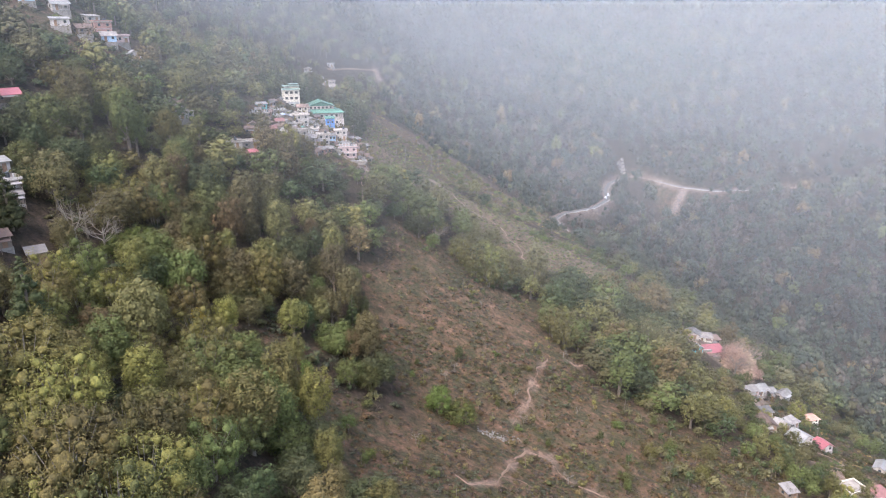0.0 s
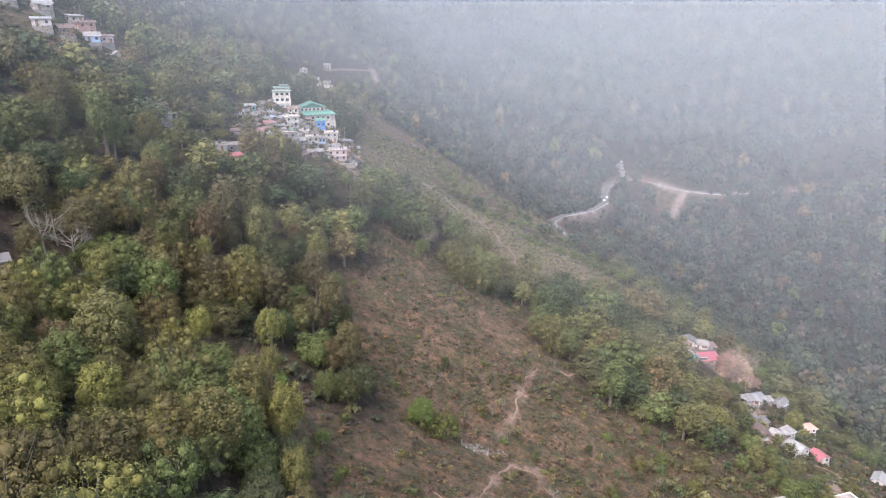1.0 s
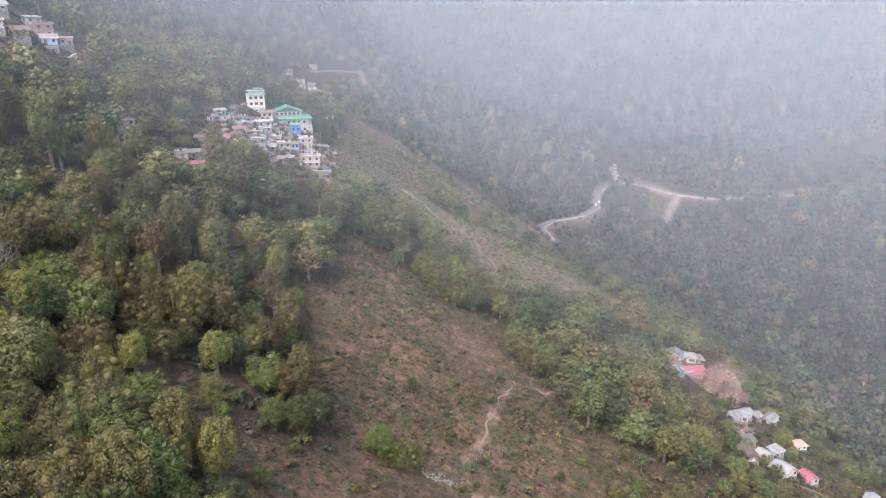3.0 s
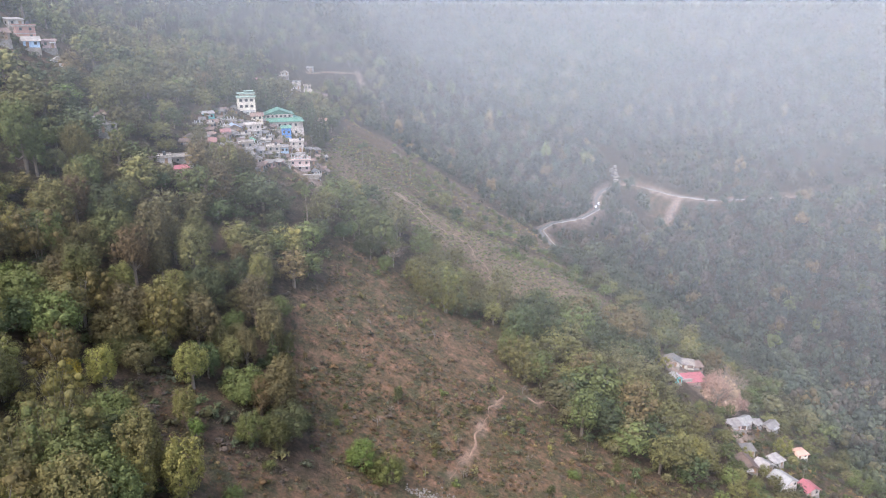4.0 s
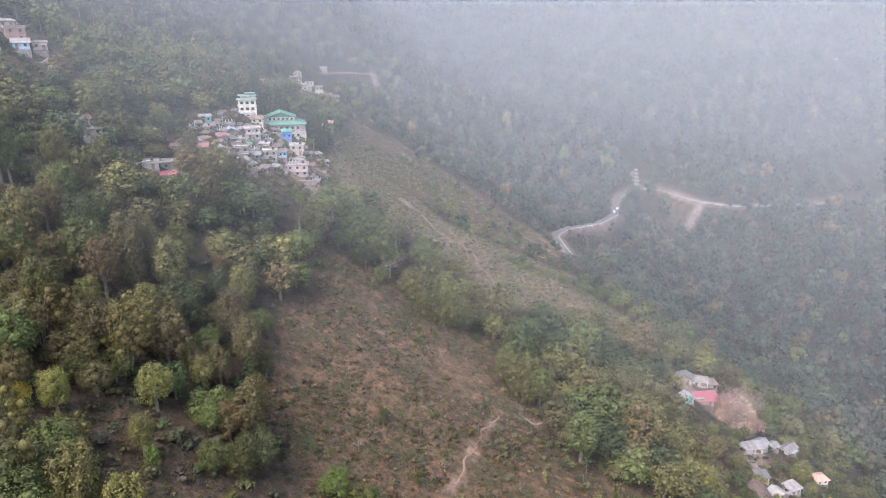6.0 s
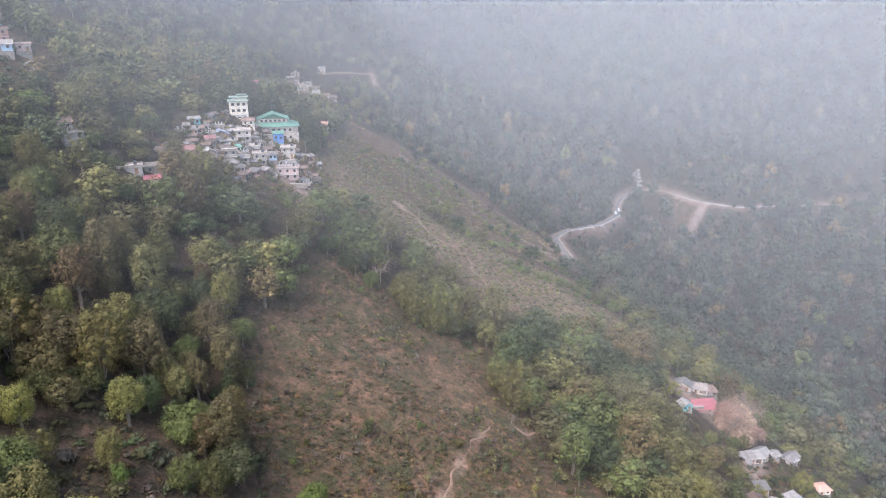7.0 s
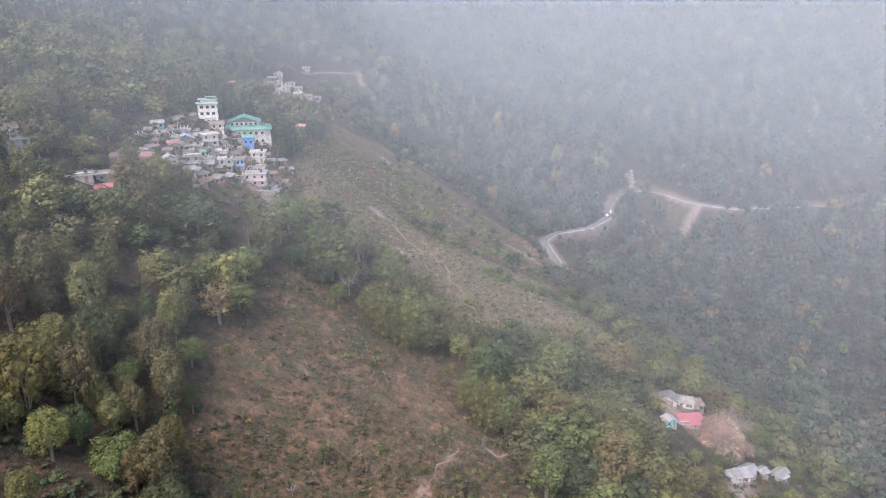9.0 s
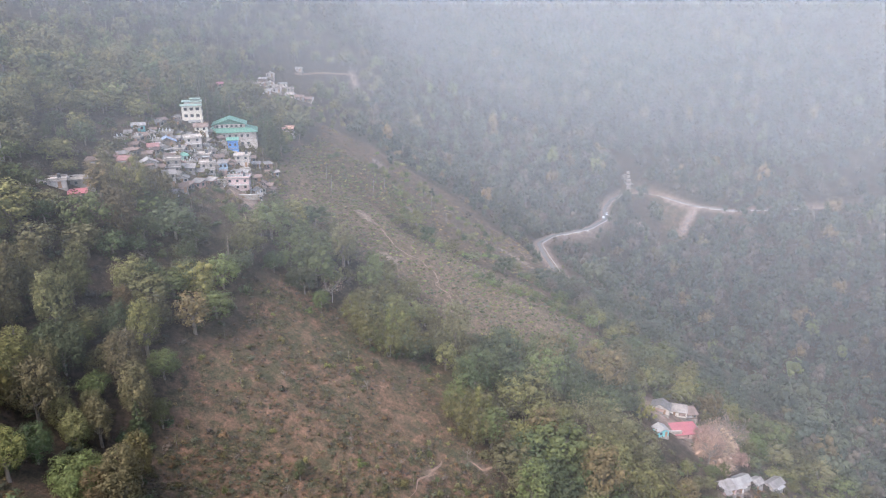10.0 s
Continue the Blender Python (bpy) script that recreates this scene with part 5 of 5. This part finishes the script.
# the belt of bushes and young trees above the tea, and scattered ones on the rusty slope behind
rng = np.random.RandomState(57)
rows = []
for line, wide, count in ((((-31, 431), (-21, 428), (-8, 400), (0, 368), (9, 360), (20, 356), (27, 351)), 2.5, 80), (((20, 392), (40, 378), (62, 366)), 5, 60), (((-30, 470), (-6, 452), (20, 436), (48, 424)), 6, 70), (((36, 335), (44, 341), (60, 343), (76, 343)), 2.5, 60)):
    line = np.array(line, float)
    for _ in range(count):
        q = rng.random() * (len(line) - 1)
        k = min(int(q), len(line) - 2)
        x, y = line[k] + (line[k + 1] - line[k]) * (q - k) + rng.normal(0, wide, 2)
        kind, tint = (("low", "green"), ("round", "dark"), ("low", "olive"), ("round", "green"), ("tall", "olive"), ("round", "grey"), ("low", "fresh"))[rng.randint(7)]
        rows.append((kind, tint, x, y, h(x, y) - 0.3, rng.uniform(0.28, 0.68), rng.uniform(0, 6.28), rng.uniform(0.7, 1.0)))
plant_mass("thicket", rows, 160, 0.42, 8, "green bushes and young trees in a belt above the tea", "bushes")
X, Y, rng = scatter(-58, 114, 84, 272, 1.12, 15)
clump = np.sin(X / 5.3 + 2 * np.sin(Y / 9)) * np.sin(Y / 6.1 + X / 13) + 0.6 * np.sin(X / 14 - Y / 11)
ok = (np.maximum(inside(CLEARING, X, Y), inside(GULLY, X, Y)) > -0.2) & (rng.random(X.size) < 0.55 + 0.42 * clump)
for line in TRAILS[2:7]:
    ok &= along(np.array(line, float), X, Y)[0] > 1.3
X, Y, clump = X[ok], Y[ok], clump[ok]
Z = height(X, Y)
lush, lean = ("moss", "fern", "heath", "heath", "twig", "heath", "fern", "twig"), ("bracken", "twig", "straw", "heath", "bracken", "twig")
scrub = [("bush", lush[rng.randint(8)] if rng.random() < 0.5 + 0.4 * c else lean[rng.randint(6)], x, y, z - 0.2, rng.uniform(0.45, 1.0) * (1.8 if rng.random() < 0.05 else 1), rng.uniform(0, 6.28), rng.uniform(0.45, 0.9)) for x, y, z, c in zip(X, Y, Z, clump)]
plant_mass("scrub", scrub, 16, 0.3, 1, "low dry scrub and abandoned tea bushes on russet earth", "scrub", trunks=False, cast=(0.95, 0.86, 0.9))
# small pale saplings, like cones of thin leaves
rows = []
for _ in range(150):
    x, y = rng.uniform(-34, 104), rng.uniform(104, 262)
    if inside(CLEARING, np.array([x]), np.array([y]))[0] > 0.2:
        rows.append((("conifer", "tall")[rng.randint(2)], ("straw", "grey", "olive", "grey", "russet", "ochre")[rng.randint(6)], x, y, h(x, y) - 0.1, rng.uniform(0.16, 0.34), rng.uniform(0, 6.28), rng.uniform(0.8, 1.1)))
plant_mass("saplings", rows, 150, 0.5, 8, "pale thin saplings scattered over the russet clearing", "saplings")
X, Y, rng = scatter(-100, 190, 190, 470, 2.8, 17)
ok = (np.maximum.reduce([inside(SCRUB, X, Y), inside(LOWER_VILLAGE, X, Y), inside(VILLAGE, X, Y)]) > 0) & (rng.random(X.size) < 0.6)
for hx, hy, r in HOUSES:
    ok &= np.hypot(X - hx, Y - hy) > r * 0.75
X, Y = X[ok], Y[ok]
Z = height(X, Y)
tints = ("heath", "twig", "bracken", "straw", "russet", "olive", "fern", "bracken")
scrub = [("bush", tints[rng.randint(8)], x, y, z - 0.2, rng.uniform(0.45, 1.15), rng.uniform(0, 6.28), rng.uniform(0.6, 1.0)) for x, y, z in zip(X, Y, Z)]
plant_mass("scrub", scrub, 24, 0.34, 2, "bushes and scrub on the spur and between the houses", "scrub", trunks=False, cast=(1.6, 1.4, 1.4))
# saplings and shrubs on the clearing
for i, (kind, tint, x, y, s) in enumerate((("tall", "green", 10, 176, 0.3), ("bare", "grey", 16, 186, 0.45), ("tall", "bluish", 42, 178, 0.42), ("bare", "russet", -14, 222, 0.4), ("bare", "grey", 6, 236, 0.4), ("low", "olive", 22, 205, 0.45), ("bare", "grey", -6, 180, 0.42), ("low", "green", -24, 144, 0.5), ("low", "ochre", -10, 140, 0.4), ("low", "green", 50, 190, 0.6), ("round", "olive", 58, 178, 0.6), ("round", "green", 66, 184, 0.65), ("bare", "grey", 62, 170, 0.6), ("conifer", "green", 56, 150, 0.5), ("low", "olive", 74, 176, 0.7), ("round", "grey", 80, 188, 0.7), ("low", "green", 46, 160, 0.6), ("bare", "grey", 28, 150, 0.5), ("round", "green", -26, 128, 0.55), ("low", "fresh", -20, 120, 0.5))):
    plant(kind, tint, x, y, s, i * 1.1, i % 3, group="saplings on the clearing")
rng = np.random.RandomState(21)
for i in range(110):
    x, y = rng.uniform(-34, 100), rng.uniform(110, 264)
    if inside(CLEARING, np.array([x]), np.array([y]))[0] > 0.4:
        kind, tint = (("bare", "grey"), ("bush", "olive"), ("bare", "russet"), ("low", "olive"), ("tall", "green"), ("bush", "green"))[i % 6]
        plant(kind, tint, x, y, rng.uniform(1.0, 1.7) if kind == "bush" else rng.uniform(0.24, 0.42), rng.uniform(0, 6), i % 3, group="shrubs on the clearing")

# small trees and shrubs crowding between the village houses
X, Y, rng = scatter(-100, -42, 256, 366, 2.5, 27)
ok = (inside(VILLAGE, X, Y) > -0.6) & (rng.random(X.size) < 0.62)
for hx, hy, r in HOUSES:
    ok &= np.hypot(X - hx, Y - hy) > r * 0.72
X, Y = X[ok], Y[ok]
rows = []
for x, y in zip(X, Y):
    kind, tint = (("bare", "grey"), ("low", "olive"), ("round", "grey"), ("tall", "russet"), ("bare", "russet"), ("low", "twig"), ("round", "straw"))[rng.randint(7)]
    rows.append((kind, tint, x, y, h(x, y) - 0.3, rng.uniform(0.2, 0.42), rng.uniform(0, 6.28), 1.0))
plant_mass("shrubbery", rows, 90, 0.5, 6, "small trees and shrubs crowding between the village houses", "shrubs")

# thickets on the lower clearing
X, Y, rng = scatter(14, 116, 108, 226, 4.0, 29)
thick = np.sin(X / 9 + Y / 14) + 0.6 * np.sin(Y / 6 - X / 21)
ok = (inside(CLEARING, X, Y) > -0.9) & (rng.random(X.size) < 0.18 + 0.25 * thick + 0.5 * np.clip((X - 40) / 25, 0, 1))
for line in TRAILS[2:7]:
    ok &= along(np.array(line, float), X, Y)[0] > 2.2
rows = []
for x, y in zip(X[ok], Y[ok]):
    kind, tint = (("bare", "grey"), ("low", "heath"), ("round", "grey"), ("bare", "russet"), ("low", "grey"), ("tall", "dark"), ("low", "russet"))[rng.randint(7)]
    rows.append((kind, tint, x, y, h(x, y) - 0.3, rng.uniform(0.25, 0.4) + 0.3 * rng.random() * (x > 48), rng.uniform(0, 6.28), 1.0))
plant_mass("shrubbery", rows, 120, 0.42, 7, "thickets of shrubs and young trees on the lower slope", "shrubs")
for i, (x, y) in enumerate(((-68, 337), (-65, 340), (-71, 335), (-63, 344), (-62, 337))):
    plant(("low", "round")[i % 2], ("grey", "olive")[i % 2], x, y, 0.5, i, i % 3)

# undergrowth that closes the forest floor
X, Y, rng = scatter(-200, 190, 96, 400, 5.2, 41)
ok = (X > -0.76 * Y - 18) & (X < 190) & ((Y > 190) | (X < 30))
for poly in (CLEARING, TEA, SCRUB):
    ok &= inside(poly, X, Y) < 0
for hx, hy, r in HOUSES:
    ok &= np.hypot(X - hx, Y - hy) > r * 0.95
X, Y = X[ok], Y[ok]
Z = height(X, Y)
tints = ("heath", "dark", "heath", "dark", "twig", "moss", "fern", "bluish")
rows = [("bush", tints[rng.randint(8)], x, y, z - 0.3, rng.uniform(1.1, 2.3), rng.uniform(0, 6.28), rng.uniform(0.7, 1.1)) for x, y, z in zip(X, Y, Z)]
plant_mass("undergrowth", rows, 80, 0.2, 3, "bushes and saplings closing the forest floor", "undergrowth", trunks=False)

# ---- between the houses ----
def retaining_wall(x, y, length, rz, tall):
    """A dry-stone wall that holds up a terrace: uneven courses under a rough coping."""
    rng = random.Random(int(x * 7 + y * 3))
    root = thing("retaining_wall", pose(x, y, h(x, y) - 0.5, 0, 0, rz), "grey dry-stone retaining wall holding up a terrace", "wall", "terrace walls")
    bm = bmesh.new()
    for k in range(3):
        at = -length / 2
        while at < length / 2:
            w = rng.uniform(0.5, 1.1)
            box(bm, at + w / 2, rng.uniform(-0.05, 0.05) + k * 0.06, k * (tall + 0.5) / 3, w - 0.04, 0.6, (tall + 0.5) / 3 - 0.03, bevel=0.05)
            at += w
    part("stonework", bm, MASONRY, root)
    part("coping", one_box(0, 0.1, tall + 0.5, length, 0.75, 0.12, bevel=0.03), CONCRETE, root)
    return root


for x, y, n, rz, tall in ((-50, 293, 8, 10, 1.4), (-60, 292, 6, 18, 1.1), (-67, 300, 7, 24, 1.3), (-78, 295, 6, 26, 1.2), (-86, 305, 7, 30, 1.2), (-72, 320, 8, 18, 1.6), (-60, 316, 6, 12, 1.1), (-74, 333, 12, 20, 1.7), (-70, 277, 5, 30, 1.0), (-83, 288, 5, 22, 1.0), (112, 285, 6, 10, 1.1), (121, 297, 7, -10, 1.3), (136, 275, 6, 25, 1.0), (132, 228, 8, 30, 1.2), (140, 194, 9, 20, 1.2)):
    retaining_wall(x, y, n, rz, tall)


def stairway(x, y, n, rz):
    """A flight of rough concrete steps up the slope."""
    root = thing("stairway", pose(x, y, h(x, y), 0, 0, rz), "rough concrete steps climbing between the houses", "steps", "village steps")
    up = Matrix.Rotation(radians(rz), 2)
    for i in range(n):
        o = up @ Vector((0, i * 0.42))
        part("step", one_box(0, i * 0.42, h(x + o.x, y + o.y) - h(x, y) - 0.5, 1.3, 0.46, 0.62, bevel=0.02), CONCRETE, root)
    return root


for x, y, n, rz in ((-57, 291, 18, 30), (-74, 287, 14, 40), (-70, 299, 16, 35), (-83, 310, 16, 40)):
    stairway(x, y, n, rz)


def utility_pole(x, y, tall):
    root = thing("utility_pole", pose(x, y, h(x, y) - 0.5, 0, 0, 20), "weathered grey pole with a crossarm and insulators", "pole", "poles")
    v, f = tube([(0, 0, 0), (0, 0, tall / 2), (0, 0, tall)], (0.13, 0.11, 0.08), 7)
    part("post", mesh_of("post", v, f, smooth=True), PALE_BARK, root)
    part("crossarm", one_box(0, 0, tall - 0.6, 1.5, 0.12, 0.12), BARK, root)
    for s in (-0.6, 0, 0.6):
        part("insulator", one_box(s, 0, tall - 0.48, 0.1, 0.1, 0.2, bevel=0.02), RAIL, root)
    return root


for x, y, tall in ((-52, 306, 8.5), (-66, 318, 8.5), (-80, 322, 9), (-88, 300, 8), (-58, 334, 8), (14, 402, 9), (-18, 398, 8.5), (126, 282, 8), (148, 246, 8)):
    utility_pole(x, y, tall)


def lone_trunk(x, y):
    """A stripped tree trunk standing alone on the slope."""
    root = thing("bare_trunk", pose(x, y, h(x, y) - 0.5, 4, 3, 0), "pale stripped trunk standing alone on the scrub slope", "tree")
    v, f = tube([(0, 0, 0), (0.1, 0, 4), (0, 0.2, 8.5)], (0.22, 0.16, 0.05), 6)
    part("trunk", mesh_of("trunk", v, f, smooth=True), PALE_BARK, root)
    for i in range(4):
        a = i * 1.7
        v, f = tube([(0, 0, 4 + i), (math.cos(a), math.sin(a), 5 + i), (1.8 * math.cos(a), 1.8 * math.sin(a), 5.8 + i)], (0.07, 0.05, 0.02), 4)
        part("limb", mesh_of("limb", v, f, smooth=True), PALE_BARK, root)
    return root


for x, y in ((-40, 366), (-34, 352), (-22, 388), (4, 418)):
    lone_trunk(x, y)
